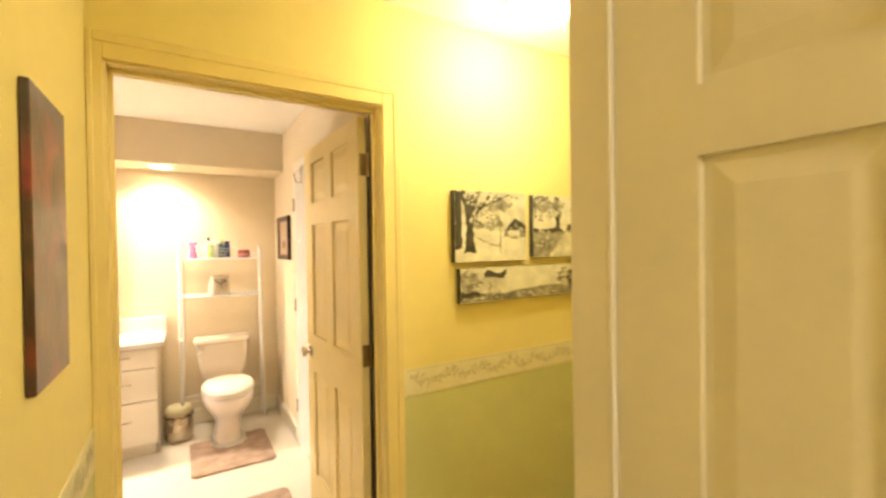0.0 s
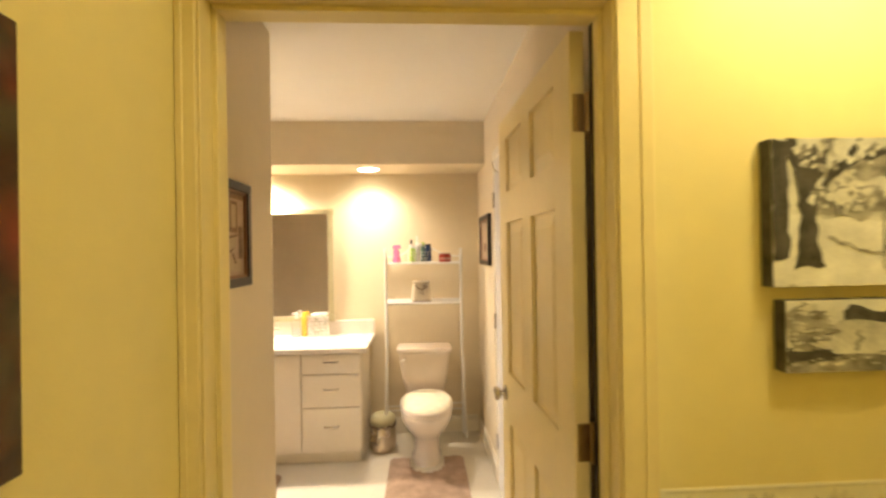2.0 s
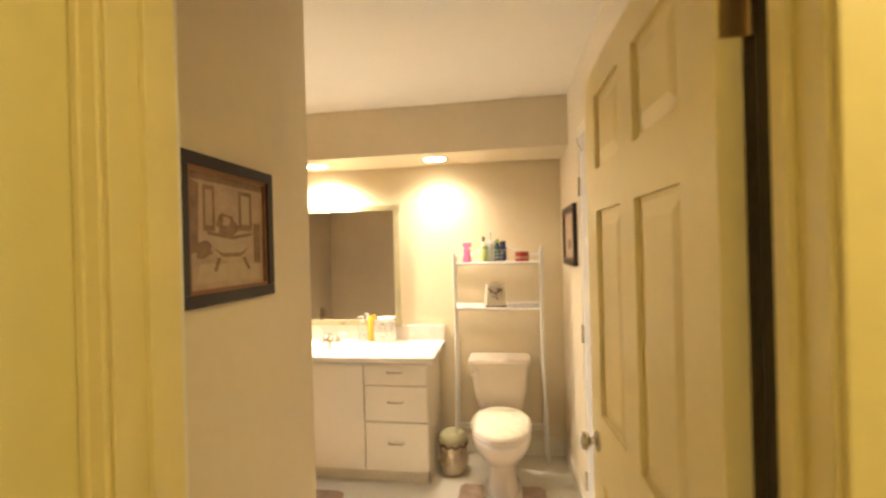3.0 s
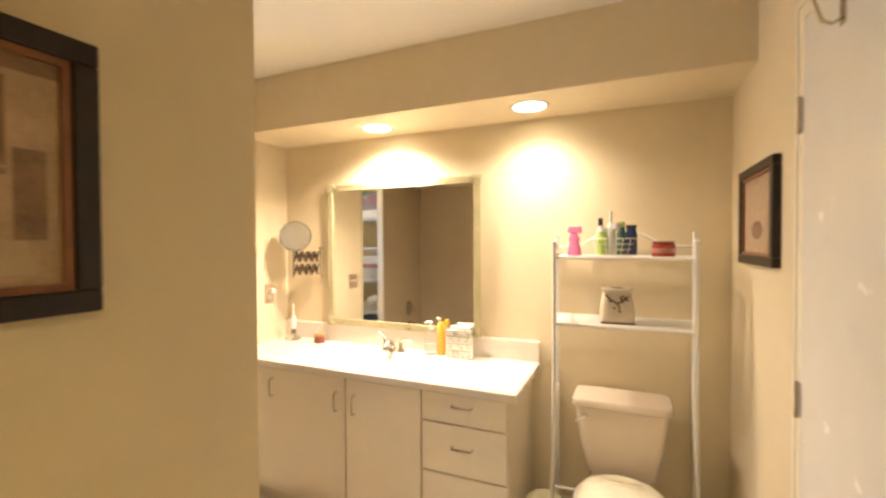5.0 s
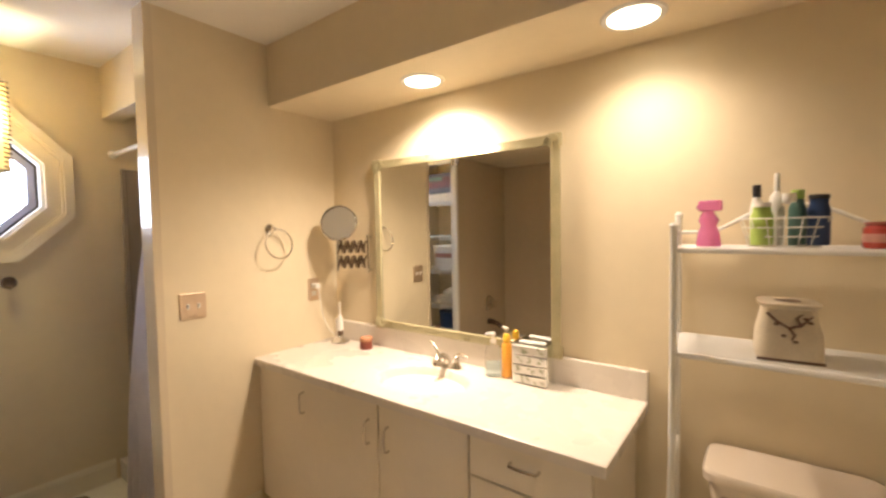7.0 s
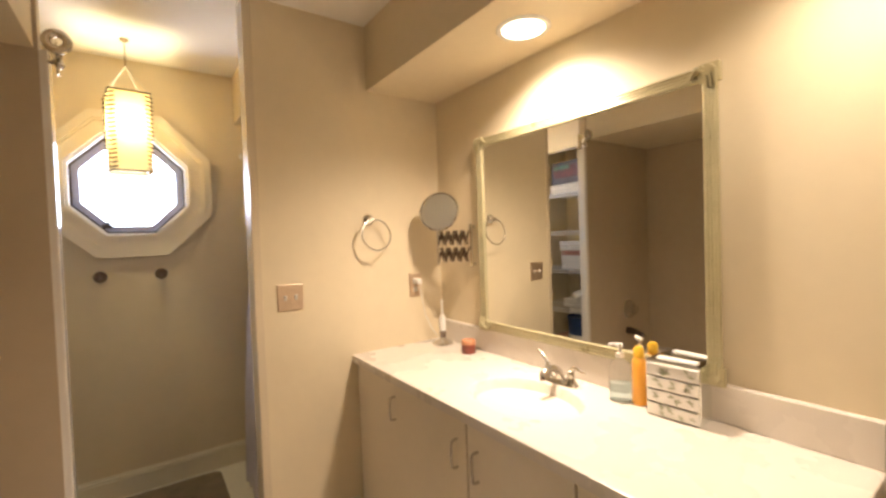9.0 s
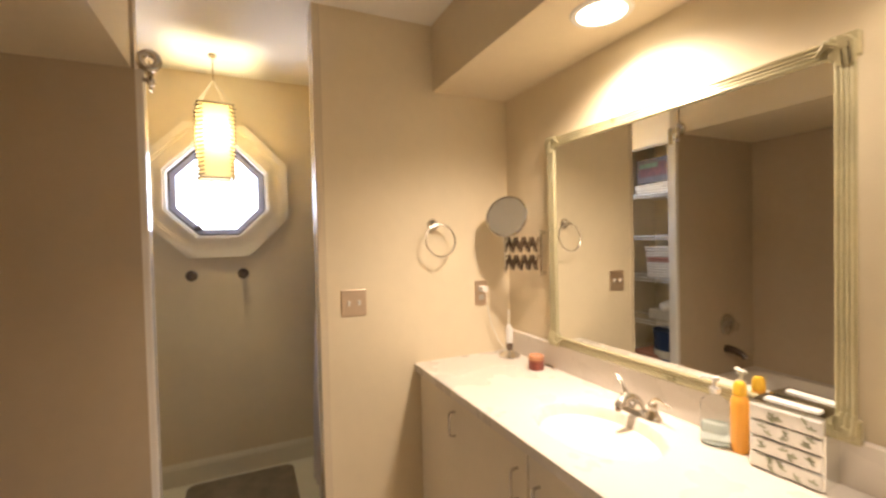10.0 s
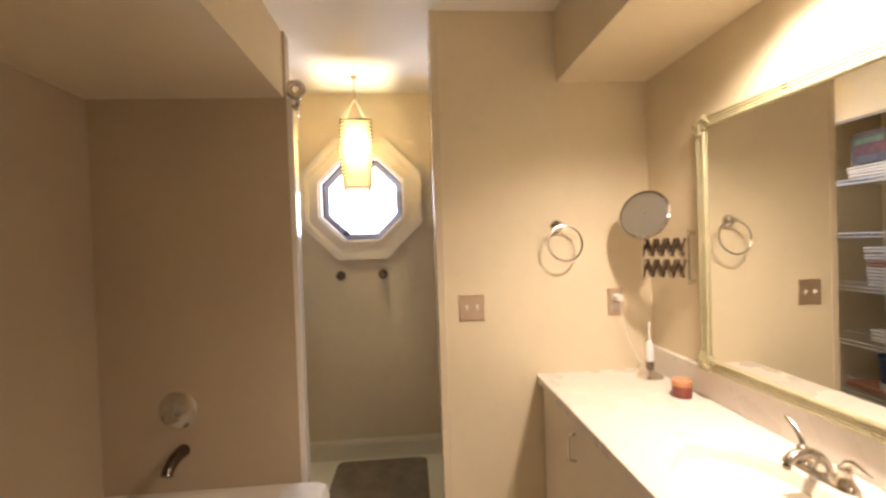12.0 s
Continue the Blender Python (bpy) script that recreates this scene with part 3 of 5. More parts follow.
def canvas(x0, z0, x1, z1, label, items, tilt=0.0, leafy=()):
    rnd = random.Random(int(x0 * 1000))
    t = thing("canvas_picture", (x0, 4.80, z0), label, "picture", "canvas photographs on the yellow wall")
    t.matrix_world = pose(x0, 4.80, z0, 0, tilt, 0)
    w, h = x1 - x0, z1 - z0
    part("canvas", box((0, -0.030, 0), (w, 0, h), 0.002), M_PHOTO_DARK, t)
    rows = []
    for q, (mi, st, pts) in enumerate(items):
        fine = []
        for k, a in enumerate(pts):
            b = pts[(k + 1) % len(pts)]
            steps = max(1, int(math.dist(a, b) / 0.035)) if q else 1
            for e in range(steps):
                x, z = a[0] + (b[0] - a[0]) * e / steps, a[1] + (b[1] - a[1]) * e / steps
                if q:
                    x += 0.022 * noise.noise(Vector((x * 14, z * 14, q * 3.1)))
                    z += 0.035 * noise.noise(Vector((x * 14, z * 14, q * 3.1 + 40)))
                fine.append((min(max(x, 0.001), 0.999) * w, min(max(z, 0.001), 0.999) * h))
        rows.append((mi, st + q * 0.05, fine))
    for cx, cz, rx, rz, count in leafy:
        for _ in range(count):
            a, r = rnd.uniform(0, 6.28), rnd.random() ** 0.5
            x, z = cx + rx * r * math.cos(a), cz + rz * r * math.sin(a)
            sz = rnd.uniform(0.008, 0.024)
            rows.append((rnd.choice((2, 2, 0, 0)), 6 + rnd.random() * 2, [(min(max(u, 0.001), 0.999) * w, min(max(v, 0.001), 0.999) * h) for u, v in ell(x, z, sz, sz * 1.3, 7, 0.5, rnd.randint(0, 999))]))
    pr = part("print", printed(rows), PHOTO, t)
    pr.location = (0, -0.030, 0)
    return t


R4 = [(0, 0), (1, 0), (1, 1), (0, 1)]
limbs = [(3, 5, [(0.20, 0.62), (0.28, 0.62), (0.48, 0.93), (0.45, 0.95)]), (3, 5, [(0.16, 0.6), (0.22, 0.62), (0.12, 1.0), (0.07, 1.0)]), (3, 5, [(0.22, 0.7), (0.26, 0.7), (0.34, 1.0), (0.30, 1.0)]), (3, 5, [(0.3, 0.78), (0.32, 0.74), (0.75, 0.96), (0.75, 0.98)])]
canvas(1.250, 1.408, 1.650, 1.716, "black and white canvas photograph of a tree and snowy house",
    [(0, 1, R4), (1, 2, [(0, 0), (1, 0), (1, 0.38), (0, 0.5)]), (2, 2.5, ell(0.6, 0.83, 0.2, 0.12, 16, 0.3, 4)), (2, 3, ell(0.42, 0.56, 0.22, 0.12, 16, 0.25, 5)), (0, 3.5, ell(0.42, 0.6, 0.1, 0.06)),
     (2, 3.8, [(0.66, 0.34), (0.99, 0.34), (0.99, 0.50), (0.68, 0.46)]), (1, 4, [(0.73, 0.37), (0.90, 0.36), (0.90, 0.45), (0.74, 0.45)]), (3, 4.5, [(0.68, 0.45), (0.92, 0.46), (0.99, 0.40), (0.99, 0.52), (0.88, 0.60), (0.83, 0.64), (0.76, 0.55)]),
     (3, 5, [(0.12, 0.12), (0.28, 0.14), (0.25, 0.3), (0.24, 0.7), (0.3, 0.85), (0.24, 0.95), (0.13, 0.85), (0.15, 0.4)]), (3, 5, [(0, 0.18), (0.09, 0.2), (0.1, 0.98), (0, 1)]),
     (2, 5, [(0.60, 0.12), (0.62, 0.12), (0.62, 0.48), (0.60, 0.48)]), (2, 5, [(0.3, 0.3), (0.62, 0.2), (0.62, 0.22), (0.3, 0.32)])] + limbs, -0.3, ((0.5, 0.88, 0.4, 0.12, 70), (0.42, 0.6, 0.22, 0.12, 50), (0.85, 0.42, 0.12, 0.1, 16)))
canvas(1.695, 1.418, 2.085, 1.716, "black and white canvas photograph of a tree-lined dirt road",
    [(1, 1, R4), (2, 2, ell(0.15, 0.85, 0.2, 0.12, 16, 0.3, 6)), (2, 2, ell(0.86, 0.8, 0.2, 0.25, 16, 0.3, 7)), (2, 2.2, [(0, 0), (1, 0), (1, 0.5), (0.7, 0.42), (0, 0.45)]), (3, 2.5, [(0, 0.40), (0.5, 0.42), (0.5, 0.47), (0, 0.46)]),
     (0, 3, [(0.25, 0), (0.88, 0), (0.64, 0.42), (0.56, 0.42)]), (3, 4, [(0.38, 0.42), (0.45, 0.42), (0.45, 1), (0.36, 1)]), (2, 4, ell(0.42, 0.85, 0.14, 0.08, 14, 0.3, 8)), (3, 4, [(0.56, 0.43), (0.67, 0.43), (0.67, 0.53), (0.6, 0.56)]), (3, 4, [(0.8, 0.3), (1, 0.2), (1, 0.62), (0.86, 0.5)])], 0.2, ((0.18, 0.78, 0.2, 0.2, 60), (0.85, 0.75, 0.16, 0.25, 80), (0.42, 0.8, 0.14, 0.16, 40), (0.15, 0.3, 0.2, 0.15, 40)))
canvas(1.275, 1.230, 2.020, 1.380, "wide black and white canvas photograph of a farmhouse and field",
    [(1, 1, R4), (2, 2, [(0, 0), (1, 0), (1, 0.34), (0.7, 0.36), (0.3, 0.22), (0, 0.3)]), (3, 2.5, [(0, 0.1), (0.22, 0.2), (0.22, 0.3), (0, 0.36)]), (2, 3, ell(0.06, 0.65, 0.07, 0.32, 14, 0.3, 9)), (0, 3.5, [(0.14, 0.25), (0.34, 0.24), (0.34, 0.66), (0.3, 0.72), (0.18, 0.76), (0.14, 0.66)]),
     (3, 4, [(0.16, 0.72), (0.32, 0.66), (0.33, 0.95), (0.28, 0.8), (0.18, 0.95)]), (2, 4, [(0.20, 0.3), (0.215, 0.3), (0.215, 0.6), (0.2, 0.6)]), (3, 4, ell(0.93, 0.55, 0.08, 0.26, 14, 0.3, 10)), (2, 3.5, ell(0.83, 0.62, 0.05, 0.25, 14, 0.3, 11))], 0.0, ((0.07, 0.6, 0.07, 0.35, 50), (0.85, 0.6, 0.08, 0.3, 60), (0.5, 0.15, 0.5, 0.12, 60)))
sk = thing("wall_hook", (2.16, 4.80, 1.752), "small dark coat hook on the yellow hall wall", "hook")
part("bar", box((-0.05, -0.008, -0.004), (0.045, 0, 0.004), 0.001), M_BLACK, sk)
part("tip", tube([(0, -0.004, 0.0), (0, -0.012, 0.02), (0, -0.006, 0.035)], 0.003, 6), M_BLACK, sk)

wp = thing("hall_switch", (2.335, 4.80, 1.25), "yellow painted switch plate on the yellow hall wall", "light switch")
part("plate", box((-0.036, -0.007, -0.058), (0.036, 0, 0.058), 0.003, 2), M_TRIMY, wp)
part("toggle", box((-0.005, -0.018, -0.004), (0.005, -0.007, 0.012), 0.001), M_TRIMY, wp)

pt = thing("floral_painting", (0.047, 4.20, 1.24), "dark unframed canvas painting of red poppies on the yellow wall", "painting")
part("canvas", box((0, 0.008, 0.003), (0.014, 0.247, 0.530), 0.002), floral("painted_poppies"), pt)


# ---- framed pictures in the bathroom ----
def framed(at, turn, w, h, fw, label, sketch):
    """Frame in the local x-z plane, facing -y."""
    t = thing("framed_picture", at, label, "framed picture", turn=turn)
    fr = bmesh.new()
    for lo, hi in (((0, 0), (w, fw)), ((0, h - fw), (w, h)), ((0, fw), (fw, h - fw)), ((w - fw, fw), (w, h - fw))):
        add_box(fr, (lo[0], -0.024, lo[1]), (hi[0], 0, hi[1]), 0.003, 2)
    part("frame", fr, M_FRAMEWOOD, t)
    ln = bmesh.new()
    g = fw + 0.010
    for lo, hi in (((fw, fw), (w - fw, g)), ((fw, h - g), (w - fw, h - fw)), ((fw, g), (g, h - g)), ((w - g, g), (w - fw, h - g))):
        add_box(ln, (lo[0], -0.018, lo[1]), (hi[0], -0.004, hi[1]))
    part("inner_lip", ln, M_INNERWOOD, t)
    part("print_paper", box((fw, -0.010, fw), (w - fw, -0.004, h - fw)), M_MATBOARD, t)
    iw, ih = w - 2 * g, h - 2 * g
    rows = [(mi, st, [(g + x * iw, g + z * ih) for x, z in pts]) for mi, st, pts in sketch]
    p = part("print", printed(rows), [M_SKETCH, M_SKETCHLIGHT, M_MATBOARD], t)
    p.location = (0, -0.0105, 0)
    return t


bath_sketch = [(2, 1, [(0.0, 0.0), (1.0, 0.0), (1.0, 1.0), (0.0, 1.0)]), (0, 1.2, [(0.0, 0.93), (1.0, 0.93), (1.0, 1.0), (0.0, 1.0)]), (0, 1.4, [(0.0, 0.3), (0.10, 0.32), (0.12, 0.9), (0.0, 0.93)]),
    (1, 2, [(0.06, 0.05), (0.92, 0.05), (0.88, 0.20), (0.12, 0.22)]), (0, 2.2, ell(0.16, 0.34, 0.10, 0.08, 14, 0.25, 21)), (0, 2.4, [(0.16, 0.50), (0.30, 0.50), (0.30, 0.90), (0.16, 0.90)]), (2, 2.6, [(0.19, 0.55), (0.27, 0.55), (0.27, 0.86), (0.19, 0.86)]),
    (0, 2.4, [(0.62, 0.52), (0.82, 0.52), (0.82, 0.90), (0.62, 0.90)]), (1, 2.6, [(0.66, 0.58), (0.78, 0.58), (0.78, 0.86), (0.66, 0.86)]), (0, 2.8, [(0.84, 0.20), (0.95, 0.20), (0.95, 0.60), (0.84, 0.60)]),
    (0, 3, ell(0.46, 0.56, 0.13, 0.11, 18, 0.25, 22)), (2, 3.2, ell(0.44, 0.60, 0.05, 0.05, 12, 0.3, 23)),
    (1, 4, [(0.24, 0.46), (0.30, 0.30), (0.38, 0.25), (0.64, 0.25), (0.74, 0.32), (0.80, 0.47), (0.52, 0.44)]), (0, 4.5, [(0.27, 0.36), (0.38, 0.27), (0.64, 0.27), (0.76, 0.36), (0.64, 0.31), (0.38, 0.31)]), (0, 5, [(0.20, 0.47), (0.52, 0.43), (0.82, 0.48), (0.82, 0.505), (0.52, 0.465), (0.20, 0.50)]),
    (0, 4, [(0.32, 0.27), (0.37, 0.26), (0.31, 0.14), (0.27, 0.15)]), (0, 4, [(0.66, 0.26), (0.71, 0.27), (0.78, 0.15), (0.74, 0.14)])]
framed((-0.108, 5.128, 1.382), 90, 0.374, 0.356, 0.030, "dark wood frame with a sepia bathtub print on the beige wall", bath_sketch)
framed((X_R, 7.210, 1.386), -90, 0.442, 0.354, 0.032, "dark wood frame with a small sepia print beside the white door", [(1, 1, [(0.2, 0.1), (0.8, 0.1), (0.8, 0.9), (0.2, 0.9)]), (0, 2, ell(0.5, 0.3, 0.2, 0.12)), (2, 3, ell(0.5, 0.62, 0.18, 0.2))])


# ---- downlights, hall light, lantern ----
for cx, cy in ((-0.746, 7.248), (0.131, 7.218)):
    d = thing("recessed_downlight", (cx, cy, 2.125), "round recessed downlight with lit lens and white ring in soffit", "downlight", "downlights in the soffit")
    part("trim_ring", lathe([(0.074, -0.001), (0.078, -0.006), (0.094, -0.005), (0.098, 0.0)], 32), M_WHITE, d, smooth=True)
    part("lens", lathe([(0, -0.003), (0.075, -0.003)], 32), M_LENS, d, "glowing warm lens")
h = thing("ceiling_light", (1.45, 4.42, CEIL), "lit glass dome ceiling light on the hall ceiling", "ceiling light")
part("base_ring", lathe([(0, 0), (0.15, 0), (0.155, -0.012), (0.15, -0.022), (0.13, -0.022)], 32), M_BRASS, h, smooth=True)
part("dome", lathe([(0.142, -0.02), (0.138, -0.05), (0.11, -0.085), (0.06, -0.105), (0, -0.11)], 32), M_GLOBE, h, "glowing frosted glass dome", smooth=True)

ln = thing("hanging_lantern", (-2.335, 6.062, 1.757), "lit rawhide lantern with dark laced edges before the octagonal window", "lantern", turn=8)
for k in range(4):
    r = Matrix.Rotation(radians(90 * k), 4, "Z")
    bm = bmesh.new()
    n = 6
    grid = []
    for i in range(n + 1):
        col = []
        for j in range(n + 1):
            u, v = i / n - 0.5, j / n
            bulge = 0.006 * math.sin(math.pi * v) * math.cos(math.pi * u)
            col.append(bm.verts.new(r @ Vector((0.076 + bulge, u * 0.148, 0.012 + v * 0.385))))
        grid.append(col)
    for i in range(n):
        for j in range(n):
            bm.faces.new((grid[i][j], grid[i + 1][j], grid[i + 1][j + 1], grid[i][j + 1]))
    part("shade_panel", bm, M_SHADE, ln, smooth=True)
    bm = bmesh.new()
    for j in range(18):
        z = 0.024 + j * 0.021
        for sy in (-1, 1):
            add_tube(bm, [r @ Vector((0.080, sy * 0.076, z - 0.003)), r @ Vector((0.083, sy * 0.066, z)), r @ Vector((0.080, sy * 0.056, z + 0.004))], 0.0045, 5)
    part("lacing", bm, M_STITCH, ln, "dark leather lacing", kind="stuff")
for z in (0.010, 0.400):
    part("wire_rim", tube([(0.078, 0.078, z), (-0.078, 0.078, z), (-0.078, -0.078, z), (0.078, -0.078, z)], 0.004, 6, closed=True), M_STITCH, ln)
bm = bmesh.new()
for sx, sy in ((1, 1), (1, -1), (-1, 1), (-1, -1)):
    add_tube(bm, [(sx * 0.076, sy * 0.076, 0.40), (0, 0, 0.545)], 0.0018, 5)
part("hanging_string", bm, M_TOWEL, ln)
ln.scale = (1.1, 1.1, 1.0)
part("cord", tube([(0, 0, 0.54), (0, 0, 0.673)], 0.003, 6), M_BRASS, ln)
part("ceiling_hook", lathe([(0, 0.680), (0.018, 0.680), (0.016, 0.670), (0.006, 0.664), (0, 0.662)], 14), M_BRASS, ln, smooth=True)


# ---- octagonal window ----
win = structure("window_octagon", bmesh.new(), M_TRIM, "white octagonal window with a stepped casing")
C = math.cos(radians(22.5))
bm = bmesh.new()
for r0, r1, d0, d1 in ((0.280, 0.397, 0.0, 0.012), (0.358, 0.398, 0.012, 0.040), (0.346, 0.359, 0.012, 0.028), (0.296, 0.306, 0.012, 0.019), (0.281, 0.297, 0.012, 0.027)):
    ring_prism(bm, r0 / C, r1 / C, X_W + d0, X_W + d1, cy=WY, cz=WZ)
part("window_casing", bm, M_CASING, win, "cream white painted stepped casing")
part("window_frame", ring_prism(bmesh.new(), 0.266 / C, 0.289 / C, X_W - 0.12, X_W + 0.004, cy=WY, cz=WZ), M_WHITE, win)
part("gasket", ring_prism(bmesh.new(), 0.257 / C, 0.266 / C, X_W - 0.10, X_W - 0.060, cy=WY, cz=WZ), M_DARK, win, "dark rubber gasket")
part("window_sash", ring_prism(bmesh.new(), 0.224 / C, 0.257 / C, X_W - 0.10, X_W - 0.068, cy=WY, cz=WZ), M_SASH_BACKLIT, win, "grey-blue sash, darkened in colour for the light behind it")
part("latch", boxes(((X_W - 0.068, WY - 0.135, WZ - 0.236), (X_W - 0.045, WY - 0.090, WZ - 0.212)), ((X_W - 0.060, WY - 0.112, WZ - 0.212), (X_W - 0.050, WY - 0.100, WZ - 0.190)), bevel=0.003), M_DARK, win, "small dark window latch")
bm = bmesh.new()
v = [bm.verts.new((X_W - 0.085, WY + a * 0.225 / C, WZ + b * 0.225 / C)) for a, b in octo]
bm.faces.new(v)
pane = part("pane", bm, M_GLASSPANE, win)
pane.visible_shadow = False
structure("ground", box((-150, -150, -1.2), (-4.5, 150, -1.1)), mat("snowy_lawn", (0.70, 0.72, 0.74), 0.9, vary=0.2, scale=0.3), "pale ground outside the window")


# ---- vanity ----
van = thing("vanity_cabinet", (0, 0, 0), "cream laminate vanity cabinet with slab doors and drawers", "vanity cabinet")
VF = 6.950
part("carcass", boxes(((X_P, VF, 0.095), (0.095, 7.45, 0.790)), ((X_P, 7.0, 0.0), (0.090, 7.02, 0.095)), ((0.075, 7.0, 0.0), (0.095, 7.45, 0.095))), M_VANITY, van)


def pull(parent, x, z, vertical):
    bm = bmesh.new()
    L = 0.048
    pts = [(0, 0, -L), (0, -0.014, -L), (0, -0.024, -L * 0.92), (0, -0.027, -L * 0.5), (0, -0.028, 0), (0, -0.027, L * 0.5), (0, -0.024, L * 0.92), (0, -0.014, L), (0, 0, L)]
    if not vertical:
        pts = [(c, b, a) for a, b, c in pts]
    add_tube(bm, pts, 0.0048, 8)
    o = part("handle", bm, M_NICKEL, parent, "brushed nickel bow handle", smooth=True)
    o.location = (x, VF - 0.018, z)


def front(name, x0, z0, x1, z1, hx, hz, vertical):
    g = 0.002
    o = part(name, box((x0 + g, VF - 0.018, z0 + g), (x1 - g, VF - 0.0005, z1 - g), 0.0015), M_VANITY, van)
    pull(o, hx, hz, vertical)


front("door", -1.609, 0.10, -0.752, 0.782, -0.802, 0.658, True)
pull([o for o in van.children if o.name.startswith("door")][0], -1.234, 0.676, True)
front("door", -0.748, 0.10, -0.320, 0.782, -0.693, 0.655, True)
front("drawer", -0.316, 0.645, 0.093, 0.782, -0.112, 0.732, False)
front("drawer", -0.316, 0.413, 0.093, 0.641, -0.112, 0.543, False)
front("drawer", -0.316, 0.100, 0.093, 0.409, -0.112, 0.284, False)

top = thing("countertop", (0, 0, 0.790), "glossy cream marble vanity top with an oval sink and backsplash", "countertop")
SX, SY, SRX, SRY = -0.698, 7.150, 0.212, 0.158


def sink_top():
    bm = bmesh.new()
    x0, x1, y0, y1 = X_P, 0.138, 6.908, 7.448
    nx, ny = 190, 76
    rows = []
    for i in range(nx + 1):
        x = x0 + (x1 - x0) * i / nx
        col = []
        for j in range(ny + 1):
            y = y0 + (y1 - y0) * j / ny
            r = math.hypot((x - SX) / SRX, (y - SY) / SRY)
            z = 0.037
            if r < 1.0:
                q = min((1.0 - r) / 0.55, 1)
                z -= 0.006 * min((1.0 - r) / 0.02, 1) + 0.135 * (1 - (1 - q) ** 2.2) + 0.012 * (1 - r)
            elif r < 1.04:
                z -= 0.002 * (1.04 - r) / 0.04
            edge = min(x1 - x, y - y0)
            if edge < 0.006:
                z -= 0.003 * (1 - edge / 0.006)
            col.append(bm.verts.new((x, y, z)))
        rows.append(col)
    for i in range(nx):
        for j in range(ny):
            bm.faces.new((rows[i][j], rows[i + 1][j], rows[i + 1][j + 1], rows[i][j + 1]))
    loop = [rows[i][0] for i in range(nx + 1)] + [rows[nx][j] for j in range(1, ny + 1)]
    low = [bm.verts.new((p.co.x, p.co.y, 0.0)) for p in loop]
    for a in range(len(loop) - 1):
        bm.faces.new((loop[a + 1], loop[a], low[a], low[a + 1]))
    return bm


part("counter_slab", sink_top(), M_TOP, top, smooth=True)
part("backsplash", boxes(((X_P, 7.425, 0.037), (0.138, 7.448, 0.148)), bevel=0.003), M_TOP, top)
part("drain", lathe([(0, 0.002), (0.018, 0.002), (0.024, 0.0), (0.022, -0.004)], 20, pose(-0.702, 7.165, -0.113)), M_NICKEL, top, "nickel pop-up drain", smooth=True)

fa = thing("sink_faucet", (-0.708, 7.346, 0.827), "brushed nickel two-handle centerset faucet behind the sink", "faucet", turn=2)
part("base_plate", loft([(0, 0, 0.0, 0.084, 0.027, 1), (0, 0, 0.004, 0.084, 0.027, 1), (0, 0.001, 0.012, 0.079, 0.022, 1), (0, 0.002, 0.017, 0.074, 0.017, 1), (0, 0.002, 0.019, 0.064, 0.010, 1)], 36, 3.4), M_NICKEL, fa, smooth=True)
part("spout", tube([(0, 0.006, 0.010), (0, 0.004, 0.026), (0, -0.002, 0.042), (0, -0.014, 0.055), (0, -0.032, 0.064), (0, -0.054, 0.067), (0, -0.076, 0.064), (0, -0.093, 0.055), (0, -0.101, 0.043)], [0.022, 0.018, 0.0155, 0.014, 0.0132, 0.0128, 0.0130, 0.0135, 0.0130], 20), M_NICKEL, fa, smooth=True)
part("aerator", lathe([(0, -0.006), (0.009, -0.006), (0.010, 0.004), (0, 0.004)], 16, pose(0, -0.1015, 0.037)), M_HOOK, fa, "dark round aerator", smooth=True)
for sgn in (-1, 1):
    bm = bmesh.new()
    add_lathe(bm, [(0, 0.050), (0.008, 0.049), (0.0135, 0.044), (0.015, 0.036), (0.0145, 0.026), (0.017, 0.014), (0.023, 0.004), (0.024, 0.0)], 20, pose(sgn * 0.054, 0, 0.010))
    add_tube(bm, [(-0.054, 0, 0.052), (-0.058, 0.001, 0.066), (-0.067, 0.003, 0.079), (-0.080, 0.006, 0.091), (-0.096, 0.009, 0.102), (-0.113, 0.011, 0.110)] if sgn < 0 else [(0.054, 0, 0.052), (0.060, -0.001, 0.065), (0.074, -0.004, 0.073), (0.092, -0.008, 0.074), (0.110, -0.011, 0.069), (0.128, -0.013, 0.067)], [0.0105, 0.0095, 0.0085, 0.0075, 0.007, 0.005], 12, flat=0.72)
    part("lever_handle", bm, M_NICKEL, fa, smooth=True)

fa.scale = (0.95, 0.95, 0.95)

# ---- wall mirror ----
mr = thing("wall_mirror", (0, 7.436, 0), "large rectangular mirror in a reeded champagne frame above the vanity", "mirror")
MX0, MX1, MZ0, MZ1, FW = -1.236, -0.184, 0.938, 1.843, 0.042
part("mirror_glass", box((MX0 + 0.01, -0.014, MZ0 + 0.01), (MX1 - 0.01, 0.012, MZ1 - 0.01)), M_MIRROR, mr, "clear mirror glass")
for a, b, vert in ((MX0, MX1, 0), (MX0, MX1, 1), (MZ0, MZ1, 2), (MZ0, MZ1, 3)):
    bm = bmesh.new()
    for k in range(4):
        off = 0.006 + k * 0.0098
        rad = 0.0062 if k in (0, 3) else 0.0052
        if vert < 2:
            z = MZ0 + off if vert == 0 else MZ1 - off
            add_tube(bm, [(a + 0.004, -0.018, z), (b - 0.004, -0.018, z)], rad, 8)
        else:
            x = MX0 + off if vert == 2 else MX1 - off
            add_tube(bm, [(x, -0.018, a + 0.004), (x, -0.018, b - 0.004)], rad, 8)
    part("frame_rail", bm, M_BAMBOO, mr, smooth=True)
